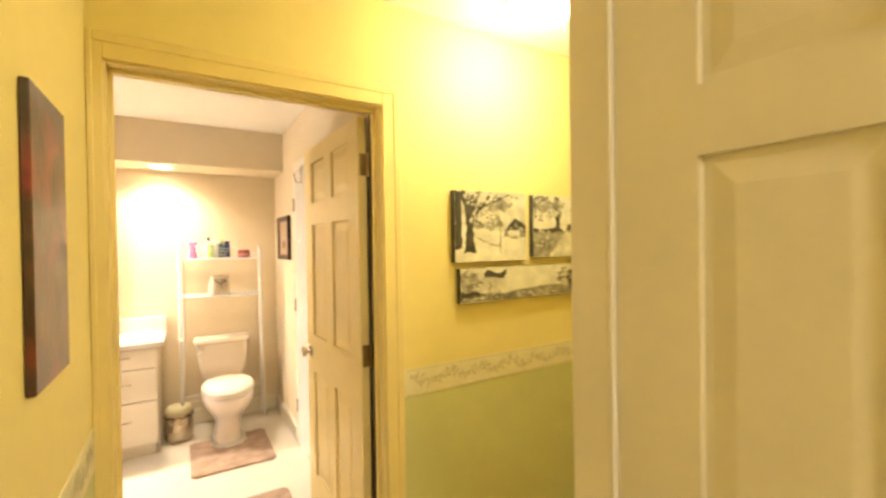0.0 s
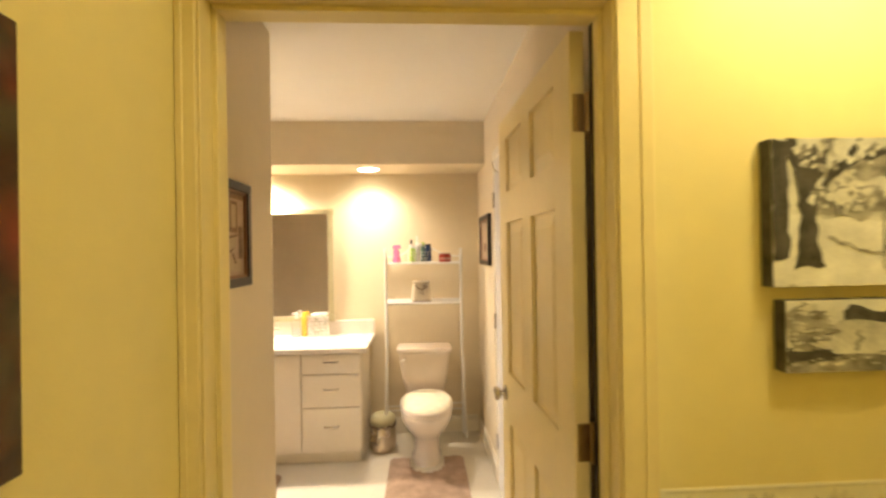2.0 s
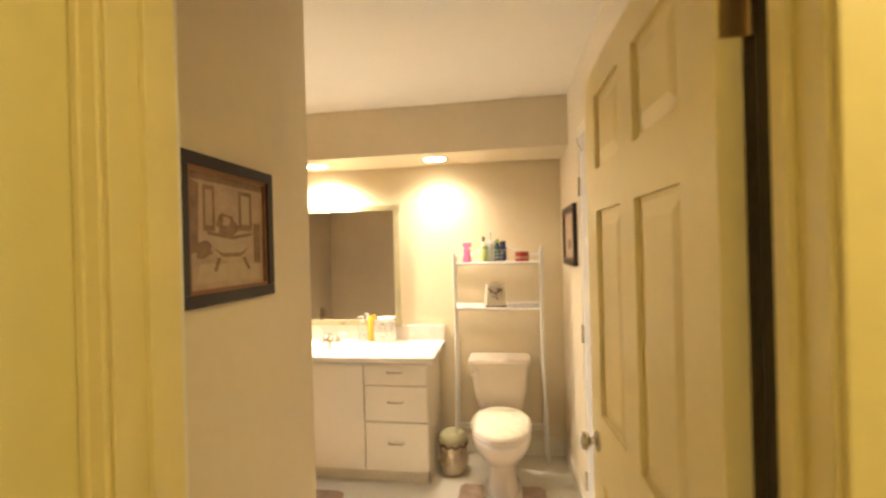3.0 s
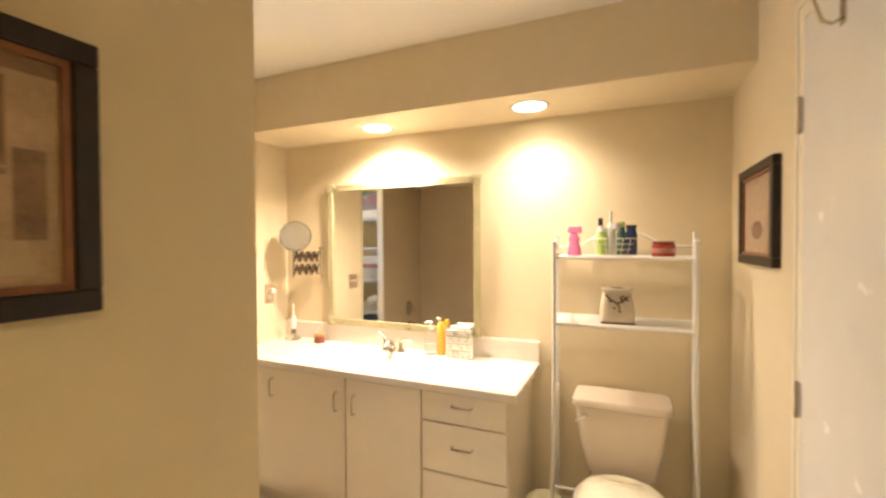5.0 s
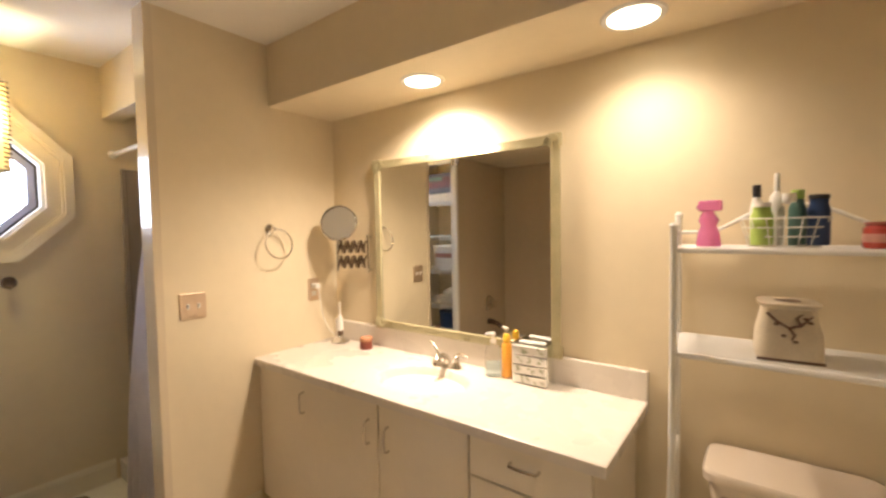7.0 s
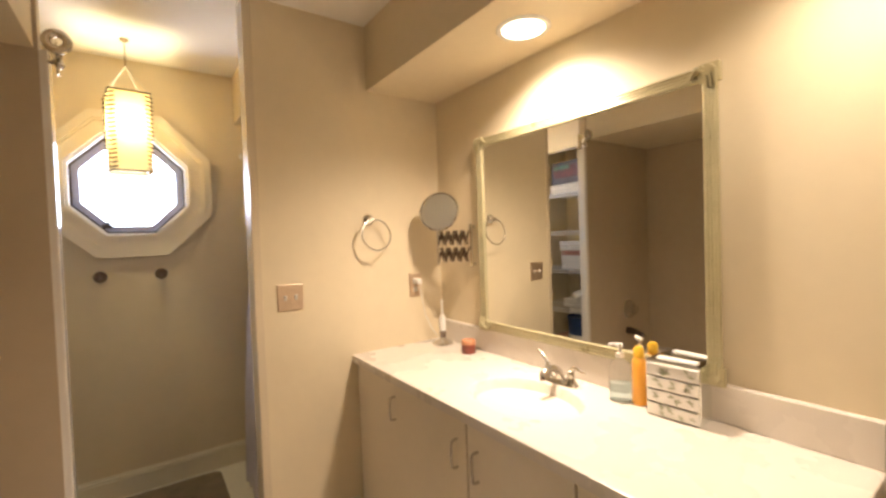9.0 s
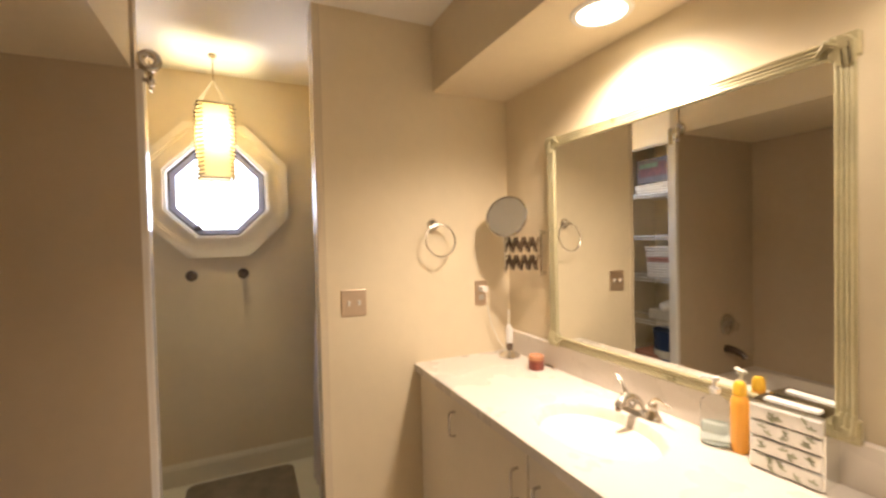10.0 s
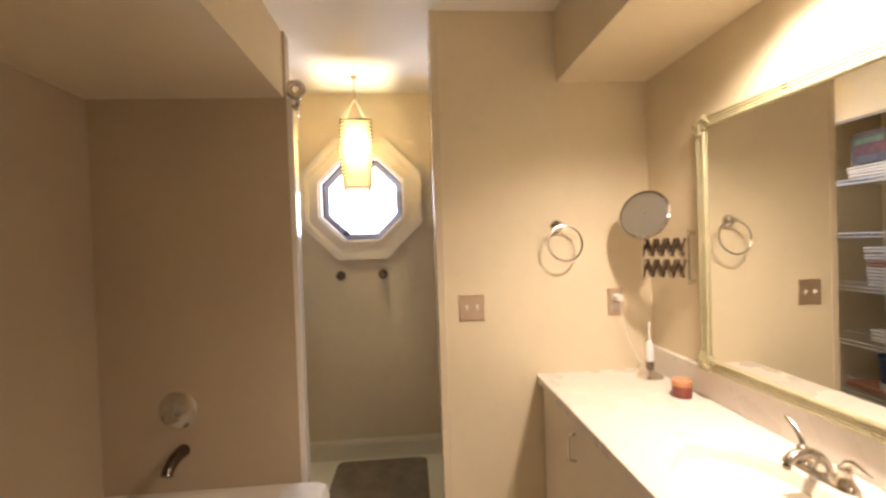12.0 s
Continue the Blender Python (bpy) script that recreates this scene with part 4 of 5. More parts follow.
for x, sx in ((MX0, 1), (MX1, -1)):
    for z, sz in ((MZ0, 1), (MZ1, -1)):
        bm = bmesh.new()
        for k in range(3):
            add_tube(bm, [(x + sx * (0.004 + 0.012 * k), -0.024, z + sz * 0.062), (x + sx * (0.004 + 0.012 * k), -0.032, z + sz * 0.02), (x + sx * (0.02 + 0.016 * k), -0.030, z + sz * 0.006), (x + sx * (0.062 + 0.006 * k), -0.024, z + sz * (0.010 + 0.01 * k))], [0.004, 0.008, 0.008, 0.004], 8)
        add_lathe(bm, [(0, 0.012), (0.014, 0.009), (0.018, 0.0)], 14, pose(x + sx * 0.018, -0.028, z + sz * 0.018, 90, 0, 0))
        add_box(bm, (min(x - sx * 0.006, x + sx * 0.050), -0.027, min(z - sz * 0.006, z + sz * 0.050)), (max(x - sx * 0.006, x + sx * 0.050), -0.004, max(z - sz * 0.006, z + sz * 0.050)), 0.005, 2)
        part("corner_knot", bm, M_BAMBOO, mr, "carved corner ornament", smooth=True)

# ---- extending shaving mirror ----
sm = thing("extending_mirror", (0, 0, 0), "round chrome shaving mirror on a scissor arm beside the wall mirror", "shaving mirror")
part("wall_rod", tube([(-1.305, 7.425, 1.235), (-1.305, 7.425, 1.445)], 0.005, 8), M_NICKEL, sm, smooth=True)
for z in (1.240, 1.425):
    part("wall_bracket", box((-1.313, 7.420, z), (-1.297, 7.45, z + 0.016), 0.002), M_CHROME, sm)
A, B = Vector((-1.312, 7.412, 1.0)), Vector((-1.425, 7.315, 1.0))
for zb in (1.262, 1.345):
    for ph in (0, 1):
        n = 8
        for i in range(n):
            p, q = A.lerp(B, i / n), A.lerp(B, (i + 1) / n)
            up = (i + ph) % 2
            p.z, q.z = zb + (0.07 if up else 0.0), zb + (0.0 if up else 0.07)
            d = Vector((0.003, 0.003, 0)) * (1 if ph else -1)
            part("lattice_strip", tube([p + d, q + d], 0.0085, 5, flat=0.4), M_BRONZE if ph == 0 else M_NICKEL, sm, "dark bronze lattice strip" if ph == 0 else "")
part("end_rod", tube([(-1.430, 7.312, 1.245), (-1.430, 7.312, 1.44)], 0.005, 8), M_CHROME, sm, smooth=True)
disc = look((-1.416, 7.315, 1.514), (-0.45, 6.05, 2.02))
part("mirror_rim", lathe([(0.096, -0.010), (0.102, -0.006), (0.103, 0.002), (0.098, 0.007), (0.090, 0.006)], 36, disc), M_CHROME, sm, smooth=True)
part("mirror_face", lathe([(0, 0.0), (0.093, 0.004)], 36, disc @ pose(0, 0, 0, 180, 0, 0)), M_MIRROR, sm)
part("mirror_back", lathe([(0, 0.010), (0.08, 0.008), (0.097, 0.0)], 36, disc), M_CHROME, sm, smooth=True)

# ---- partition wall fittings ----
rg = thing("towel_ring", (X_P, 7.018, 1.484), "brushed nickel towel ring on the beige partition wall", "towel ring")
part("mount", lathe([(0, 0.050), (0.010, 0.048), (0.010, 0.020), (0.022, 0.012), (0.028, 0.004), (0.028, 0)], 20, pose(0, 0, 0, 0, 90, 0)), M_NICKEL, rg, smooth=True)
part("ring", tube([(0.048 + 0.012 * (1 - math.cos(a)), 0.014 + 0.076 * math.sin(a), -0.076 + 0.076 * math.cos(a)) for a in [2 * math.pi * i / 32 for i in range(32)]], 0.0042, 8, closed=True), M_NICKEL, rg, smooth=True)
sw = thing("light_switch", (X_P, 6.625, 1.139), "tan double light switch plate on the beige partition wall", "light switch")
part("plate", box((0, -0.057, -0.060), (0.006, 0.057, 0.060), 0.003, 2), M_PLATE, sw)
for dy in (-0.023, 0.023):
    part("toggle", boxes(((0.006, dy - 0.006, -0.012), (0.008, dy + 0.006, 0.012)), ((0.008, dy - 0.004, 0.0), (0.018, dy + 0.004, 0.008))), M_PALEPLASTIC, sw)
ot = thing("wall_outlet", (X_P, 7.278, 1.136), "tan outlet plate on the beige partition wall above the vanity", "outlet")
part("plate", box((0, -0.036, -0.062), (0.006, 0.036, 0.062), 0.003, 2), M_PLATE, ot)
part("socket", boxes(((0.006, -0.016, 0.008), (0.008, 0.016, 0.036)), ((0.006, -0.016, -0.036), (0.008, 0.016, -0.008)), bevel=0.001), M_PALEPLASTIC, ot)
part("plug", box((0.008, -0.014, 0.006), (0.048, 0.016, 0.034), 0.005, 2), M_PALEPLASTIC, ot, "white plug")
part("power_cord", tube([(0.045, 0.0, 0.015), (0.055, 0.005, -0.06), (0.03, 0.04, -0.16), (0.045, 0.07, -0.24), (0.08, 0.10, -0.30), (0.10, 0.11, -0.328)], 0.0022, 6), M_PALEPLASTIC, ot, "thin white cord")

# ---- things on the vanity ----
ZT = 0.8275
tb = thing("electric_toothbrush", (-1.480, 7.358, ZT), "white electric toothbrush standing on its chrome charger", "electric toothbrush")
part("charger", lathe([(0, 0.034), (0.014, 0.034), (0.020, 0.026), (0.040, 0.018), (0.052, 0.008), (0.053, 0.0), (0, 0.0)], 24), M_CHROME, tb, smooth=True)
part("handle", lathe([(0, 0.158), (0.009, 0.156), (0.012, 0.150), (0.017, 0.138), (0.018, 0.09), (0.016, 0.068)], 16), M_PALEPLASTIC, tb, smooth=True)
part("grip", lathe([(0.0165, 0.070), (0.0155, 0.045), (0.014, 0.032)], 16), M_HOOK, tb, "dark metallic lower grip", smooth=True)
part("brush_head", lathe([(0, 0.235), (0.004, 0.234), (0.006, 0.222), (0.004, 0.21), (0.004, 0.17), (0.007, 0.150)], 12), M_PALEPLASTIC, tb, smooth=True)
cd = thing("pillar_candle", (-1.256, 7.350, ZT), "squat red pillar candle with melted top on the vanity", "candle")
part("wax", lathe([(0, 0.046), (0.028, 0.048), (0.033, 0.052), (0.0355, 0.044), (0.0365, 0.004), (0.034, 0.0), (0, 0)], 24), M_REDWAX, cd, smooth=True)
part("melted_top", lathe([(0.0365, 0.036), (0.037, 0.050), (0.032, 0.0545), (0.026, 0.0485), (0, 0.0475)], 24), mat("peach_wax", (0.52, 0.24, 0.12), 0.4, vary=0.15, scale=40), cd, "paler peach melted top", smooth=True)
cd.scale = (0.93, 0.93, 1.18)
part("wick", tube([(0, 0, 0.046), (0.001, 0, 0.056)], 0.001, 5), M_BLACK, cd)


def pump_bottle(name, x, y, body, pump, label, h=0.145, r=0.028, liquid=None):
    t = thing(name, (x, y, ZT), label, "pump bottle", turn=35)
    part("bottle", lathe([(0, 0), (r, 0.001), (r + 0.001, 0.01), (r, h * 0.75), (r * 0.85, h * 0.86), (0.012, h * 0.95), (0.011, h)], 24, sx=1.0, sy=0.72), body, t, smooth=True)
    if liquid:
        part("soap", lathe([(0, 0.003), (r - 0.003, 0.004), (r - 0.003, h * 0.42), (0, h * 0.42)], 24, sx=1.0, sy=0.68), liquid, t, smooth=True)
    part("collar", lathe([(0.013, h - 0.002), (0.014, h + 0.012), (0.006, h + 0.016), (0.004, h + 0.036), (0, h + 0.036)], 16), pump, t, smooth=True)
    bm = bmesh.new()
    add_lathe(bm, [(0, 0.010), (0.011, 0.009), (0.012, 0.0), (0, 0.0)], 14, pose(0, 0, h + 0.034))
    add_tube(bm, [(0, 0, h + 0.040), (-0.025, 0, h + 0.041), (-0.036, 0, h + 0.036)], [0.006, 0.005, 0.004], 8)
    part("pump_nozzle", bm, pump, t, smooth=True)
    return t


pump_bottle("soap_dispenser", -0.468, 7.362, M_CLEAR, M_PALEPLASTIC, "clear pump bottle half full of pale blue soap on the vanity", 0.145, 0.035, M_BLUELIQ)
ob = thing("lotion_bottle", (-0.412, 7.380, ZT), "slim orange lotion bottle with an orange cap on the vanity", "lotion bottle")
part("bottle", lathe([(0, 0), (0.021, 0.001), (0.022, 0.01), (0.022, 0.132), (0.018, 0.147), (0.012, 0.152)], 20), M_ORANGE, ob, smooth=True)
part("cap", lathe([(0.013, 0.150), (0.017, 0.154), (0.016, 0.178), (0.010, 0.187), (0, 0.188)], 18), mat("amber_cap", (0.85, 0.50, 0.05), 0.3), ob, smooth=True)


M_DRAWER = mat("silvered_white_glass", (0.82, 0.80, 0.75), 0.12, 0.35, vary=0.05, scale=30)


def jewelry_box():
    t = thing("jewelry_box", (-0.290, 7.377, ZT), "small white mirrored jewelry box with four printed drawers", "jewelry box", turn=4)
    w, d, h = 0.152, 0.086, 0.168
    part("case", box((-w / 2, -d / 2 + 0.006, 0.0), (w / 2, d / 2, h), 0.002), M_MIRROR, t, "mirrored glass case")
    part("lid_panel", boxes(((-w / 2 + 0.02, -d / 2 + 0.03, h), (w / 2 - 0.02, d / 2 - 0.03, h + 0.004)), bevel=0.001), M_PALEPLASTIC, t, "white inlaid lid panel")
    rnd = random.Random(8)
    for k in range(4):
        z0 = 0.004 + k * 0.040
        dr = part("drawer", box((-w / 2 + 0.003, -d / 2 - 0.002, z0), (w / 2 - 0.003, -d / 2 + 0.006, z0 + 0.036), 0.003), M_DRAWER, t)
        bm = bmesh.new()
        for q in range(7):
            cx, cz = rnd.uniform(-w / 2 + 0.02, w / 2 - 0.02), z0 + rnd.uniform(0.007, 0.030)
            a = rnd.uniform(-0.8, 0.8)
            for e in range(3):
                b = a + e * 1.1
                pts = [(0, 0), (0.006, 0.003), (0.013, 0), (0.006, -0.003)]
                bm.faces.new([bm.verts.new((cx + p * math.cos(b) - o * math.sin(b), -d / 2 - 0.0028, cz + p * math.sin(b) + o * math.cos(b))) for p, o in pts])
        part("printed_leaves", bm, mat("sage_print", (0.25, 0.26, 0.18), 0.5) if k == 0 else bpy.data.materials["sage_print"], dr)
    return t


jewelry_box()


# ---- toilet ----
to = thing("toilet", (0.547, 7.0, 0), "bisque porcelain toilet with a cream fleece lid cover", "toilet")
part("bowl", loft([(0, 0.04, 0.0, 0.105, 0.16, 1.05), (0, 0.04, 0.02, 0.106, 0.16, 1.05), (0, 0.03, 0.06, 0.092, 0.15, 1.0), (0, 0.02, 0.16, 0.090, 0.15, 1.0), (0, 0.0, 0.22, 0.110, 0.17, 1.1), (0, -0.02, 0.28, 0.150, 0.20, 1.2),
    (0, -0.03, 0.34, 0.175, 0.22, 1.27), (0, -0.03, 0.385, 0.182, 0.225, 1.28), (0, -0.03, 0.398, 0.176, 0.22, 1.27)], 32, 2.2), M_PORC, to, smooth=True)
part("seat", loft([(0, -0.03, 0.400, 0.178, 0.215, 1.3), (0, -0.03, 0.404, 0.184, 0.22, 1.3), (0, -0.03, 0.416, 0.184, 0.22, 1.3), (0, -0.03, 0.420, 0.178, 0.215, 1.3)], 32, 2.2), M_PORC, to, smooth=True)
part("lid", loft([(0, -0.03, 0.423, 0.178, 0.215, 1.3), (0, -0.03, 0.427, 0.185, 0.22, 1.3), (0, -0.03, 0.436, 0.183, 0.218, 1.3), (0, -0.03, 0.441, 0.170, 0.21, 1.28)], 32, 2.2), M_PORC, to, smooth=True)
cover = loft([(0, -0.035, 0.434, 0.172, 0.195, 1.36), (0, -0.035, 0.444, 0.178, 0.197, 1.37), (0, -0.035, 0.456, 0.166, 0.188, 1.34), (0, -0.035, 0.462, 0.120, 0.15, 1.3), (0, -0.035, 0.464, 0.05, 0.07, 1.2)], 40, 2.2)
for v in cover.verts:
    v.co.z += 0.004 * noise.noise(v.co * 22)
part("lid_cover", cover, M_SEATCOVER, to, "cream fleece lid cover", smooth=True)
for fy, fz, fw in ((0.088, 0.463, 0.115), (0.062, 0.462, 0.130)):
    part("cover_fold", tube([(-fw, fy - 0.012, fz - 0.006), (-fw * 0.6, fy + 0.004, fz), (0, fy - 0.003, fz + 0.002), (fw * 0.6, fy + 0.003, fz), (fw, fy - 0.010, fz - 0.006)], [0.004, 0.007, 0.008, 0.007, 0.004], 8, flat=0.7), M_SEATCOVER, to, "cream fleece fold", smooth=True)
for hx in (-0.09, 0.05):
    part("seat_hinge", box((hx, 0.155, 0.398), (hx + 0.04, 0.185, 0.428), 0.004), M_PORC, to)
part("tank", loft([(-0.006, 0.325, 0.400, 0.138, 0.090, 1.0), (-0.006, 0.325, 0.415, 0.152, 0.098, 1.0), (-0.006, 0.325, 0.55, 0.180, 0.102, 1.0), (-0.006, 0.325, 0.715, 0.200, 0.104, 1.0)], 40, 7), M_PORC, to, smooth=True)
part("tank_lid", loft([(-0.006, 0.325, 0.716, 0.206, 0.108, 1.0), (-0.006, 0.325, 0.720, 0.214, 0.114, 1.0), (-0.006, 0.325, 0.744, 0.215, 0.115, 1.0), (-0.006, 0.325, 0.753, 0.209, 0.109, 1.0)], 40, 7), M_PORC, to, smooth=True)
bm = tube([(-0.160, 0.222, 0.675), (-0.160, 0.205, 0.675), (-0.173, 0.198, 0.668), (-0.200, 0.195, 0.654)], [0.012, 0.010, 0.007, 0.006], 10)
part("flush_lever", bm, M_CHROME, to, "chrome flush lever", smooth=True)
part("supply_pipe", tube([(-0.14, 0.40, 0.17), (-0.15, 0.37, 0.18), (-0.155, 0.34, 0.25), (-0.14, 0.33, 0.41)], 0.006, 8), M_CHROME, to, smooth=True)
part("shutoff_valve", lathe([(0, 0.03), (0.014, 0.028), (0.014, 0.0), (0.02, -0.004), (0, -0.004)], 14, pose(-0.14, 0.43, 0.17, 90, 0, 0)), M_CHROME, to, smooth=True)

to.scale = (1, 1, 0.98)

# ---- shelf unit over the toilet ----
es = thing("over_toilet_shelf", (0, 0, 0), "white tubular steel shelf unit standing over the toilet", "shelf unit")
XL, XR, YF, YR = 0.262, 0.822, 7.130, 7.405
RL, RR = 0.236, 0.850
for x, xr, xf in ((XL, RL, 0.252), (XR, RR, 0.864)):
    part("front_post", tube([(x, YF, 1.468), (x, YF, 0.80), (xf - 0.008, YF + 0.03, 0.26), (xf, 7.20, 0.0)] if x == XL else [(x, YF, 1.468), (x, YF, 0.80), (xf, 7.315, 0.0)], 0.0105, 12), M_WHITE, es, smooth=True)
    part("rear_post", tube([(xr, YR, 1.505), (xr, YR, 0.0)], 0.0105, 12), M_WHITE, es, smooth=True)
    for px, y, z in ((x, YF, 1.468), (xr, YR, 1.505)):
        part("post_cap", lathe([(0, 0.010), (0.009, 0.008), (0.013, 0.0), (0.011, -0.006)], 12, pose(px, y, z)), M_WHITE, es, smooth=True)
    part("side_rail", tube([(x, YF, 1.430), (x * 0.9 + xr * 0.1, YF + 0.03, 1.452), (x * 0.4 + xr * 0.6, 7.30, 1.450), (xr, YR, 1.445)], 0.006, 8), M_WHITE, es, smooth=True)
    part("side_rail", tube([(x, YF, 0.76), (xr, YR, 0.74)], 0.006, 8), M_WHITE, es, smooth=True)
    for z in (1.403, 1.103):
        part("shelf_side_bar", tube([(x, YF, z - 0.004), (xr, YR, z - 0.004)], 0.005, 8), M_WHITE, es, smooth=True)
for z in (1.403, 1.103):
    sh = part("shelf", tube([(XL, YF, z - 0.004), (XR, YF, z - 0.004)], 0.008, 8), M_WHITE, es)
    for k in range(1, 20):
        q = k / 20
        y = YF + (YR - YF) * q
        part("wire", tube([(XL + (RL - XL) * q, y, z - 0.003), (XR + (RR - XR) * q, y, z - 0.003)], 0.0026, 5), M_WHITE, sh)
    for k in range(1, 4):
        x = XL + (XR - XL) * k / 4
        part("cross_wire", tube([(x, YF, z - 0.006), (x, YR, z - 0.006)], 0.003, 5), M_WHITE, sh)
    part("rear_bar", tube([(RL, YR, z - 0.004), (RR, YR, z - 0.004)], 0.006, 8), M_WHITE, sh)
part("gable_rail", tube([(RL, YR, 1.445), (0.34, YR, 1.447), (0.44, YR, 1.505), (0.50, YR, 1.525), (0.58, YR, 1.525), (0.64, YR, 1.500), (0.73, YR, 1.450), (RR, YR, 1.445)], 0.006, 8), M_WHITE, es, smooth=True)
for y, z in ((7.22, 0.30), (YR, 0.20)):
    part("lower_rail", tube([(0.25, y, z), (RR, y + (0.04 if z > 0.25 else 0), z)], 0.006, 8), M_WHITE, es, smooth=True)

ZS, ZM = 1.404, 1.104
sp = thing("pink_bottle", (0.335, 7.26, ZS), "translucent pink spray bottle on the top wire shelf", "bottle", turn=-20)
part("bottle", lathe([(0, 0), (0.030, 0.001), (0.031, 0.012), (0.026, 0.045), (0.020, 0.062), (0.026, 0.080), (0.014, 0.100), (0.012, 0.108)], 20, sx=1.1, sy=0.7), M_PINK, sp, smooth=True)
bm = boxes(((-0.026, -0.012, 0.106), (0.034, 0.012, 0.138)), ((-0.034, -0.007, 0.112), (-0.024, 0.007, 0.126)), bevel=0.004)
add_tube(bm, [(-0.010, 0, 0.110), (-0.022, 0, 0.090), (-0.018, 0, 0.072)], 0.004, 6)
part("spray_head", bm, M_PINK, sp)
bk = thing("wire_basket", (0.510, 7.26, ZS), "white wire basket full of toiletry bottles on the top shelf", "basket")
bm = bmesh.new()
for z, r in ((0.004, 0.062), (0.03, 0.068), (0.055, 0.074), (0.08, 0.080)):
    add_tube(bm, [(r * 1.25 * math.cos(a), r * 0.75 * math.sin(a), z) for a in [2 * math.pi * i / 20 for i in range(20)]], 0.0018, 5, closed=True)
for i in range(16):
    a = 2 * math.pi * i / 16
    add_tube(bm, [(0.062 * 1.25 * math.cos(a), 0.062 * 0.75 * math.sin(a), 0.004), (0.080 * 1.25 * math.cos(a), 0.080 * 0.75 * math.sin(a), 0.08)], 0.0014, 4)
part("wire_frame", bm, M_WHITE, bk)


def plain_bottle(name, x, y, z, r, h, body, cap, label, sy=0.8, neck=0.5, cap_h=0.025):
    t = thing(name, (x, y, z), label, "bottle")
    part("bottle", lathe([(0, 0), (r * 0.95, 0.001), (r, 0.01), (r, h * 0.78), (r * 0.8, h * 0.9), (r * neck, h)], 18, sx=1, sy=sy), body, t, smooth=True)
    part("cap", lathe([(r * neck, h), (r * neck * 1.1, h + 0.002), (r * neck * 1.05, h + cap_h), (0, h + cap_h + 0.001)], 16), cap, t, smooth=True)
    return t


ZK = ZS + 0.006
plain_bottle("tube_bottle", 0.462, 7.235, ZK, 0.026, 0.105, M_LIME, M_PALEPLASTIC, "lime green squeeze bottle with pale cap in wire basket", neck=0.8, cap_h=0.012)
plain_bottle("spray_bottle", 0.450, 7.280, ZK, 0.016, 0.135, M_PALEPLASTIC, M_BLACK, "white bottle with a black spray cap in the wire basket", neck=0.6, cap_h=0.035)
plain_bottle("lotion_bottle", 0.495, 7.285, ZK, 0.021, 0.150, M_PALEPLASTIC, M_PALEPLASTIC, "tall white lotion bottle with a narrow top in the wire basket", neck=0.3, cap_h=0.05)
plain_bottle("lotion_bottle", 0.520, 7.230, ZK, 0.024, 0.115, M_CLEAR, M_PALEPLASTIC, "clear lotion bottle in the wire basket", neck=0.6)
plain_bottle("shampoo_bottle", 0.540, 7.275, ZK, 0.020, 0.125, M_TEAL, M_LIME, "dark green shampoo bottle with a green cap in the wire basket", neck=0.7)
plain_bottle("comb_bottle", 0.582, 7.250, ZK, 0.024, 0.122, M_NAVY, M_BLACK, "navy blue bottle with a black cap in the wire basket", neck=0.85, cap_h=0.012)
rj = thing("candle_jar", (0.710, 7.24, ZS), "low wide red candle jar with label on the top shelf", "candle jar")
part("jar", lathe([(0, 0), (0.044, 0.001), (0.047, 0.008), (0.047, 0.050), (0.042, 0.056), (0.040, 0.060)], 24), mat("red_glass", (0.38, 0.05, 0.035), 0.15, vary=0.05), rj, smooth=True)
part("label_band", lathe([(0.0475, 0.016), (0.0477, 0.017), (0.0477, 0.036), (0.0475, 0.037)], 24), mat("label_pink", (0.45, 0.20, 0.15), 0.5), rj, smooth=True)
part("lid", lathe([(0.041, 0.058), (0.045, 0.060), (0.044, 0.066), (0, 0.067)], 24), M_REDWAX, rj, smooth=True)

tc = thing("tissue_holder", (0.522, 7.262, ZM), "cream stoneware tissue holder with brown glazed branch on middle shelf", "tissue holder", turn=4)
part("body", loft([(0, 0, 0.0, 0.072, 0.072, 1), (0, 0, 0.010, 0.074, 0.074, 1), (0, 0, 0.07, 0.072, 0.072, 1), (0, 0, 0.125, 0.060, 0.060, 1), (0, 0, 0.138, 0.058, 0.058, 1), (0, 0, 0.146, 0.068, 0.068, 1), (0, 0, 0.152, 0.068, 0.068, 1)], 36, 5.5), M_STONE, tc, smooth=True)
part("rim_opening", lathe([(0, 0.1532), (0.030, 0.1535)], 20), M_BROWNGLAZE, tc, "dark oval opening")
part("foot_band", box((-0.071, -0.0755, 0.0), (0.071, -0.070, 0.007), 0.001), M_BROWNGLAZE, tc)
bm = bmesh.new()
for pts in ([(-0.05, -0.067, 0.128), (-0.03, -0.074, 0.108), (-0.004, -0.077, 0.092), (0.020, -0.0765, 0.100), (0.045, -0.069, 0.125)], [(-0.004, -0.077, 0.092), (0.008, -0.0775, 0.074), (0.002, -0.0775, 0.060)], [(0.020, -0.0765, 0.100), (0.012, -0.072, 0.118), (0.024, -0.068, 0.128)]):
    add_tube(bm, pts, [0.004] * (len(pts) - 1) + [0.002], 6)
for x, z in ((-0.03, 0.100), (0.03, 0.118), (0.010, 0.056), (-0.014, 0.070), (0.040, 0.108)):
    add_lathe(bm, [(0, 0.004), (0.006, 0.002), (0.007, 0)], 8, pose(x, -0.0735, z, 90, 0, 0), sy=0.6)
part("branch_relief", bm, M_BROWNGLAZE, tc, "brown glazed branch and leaves")

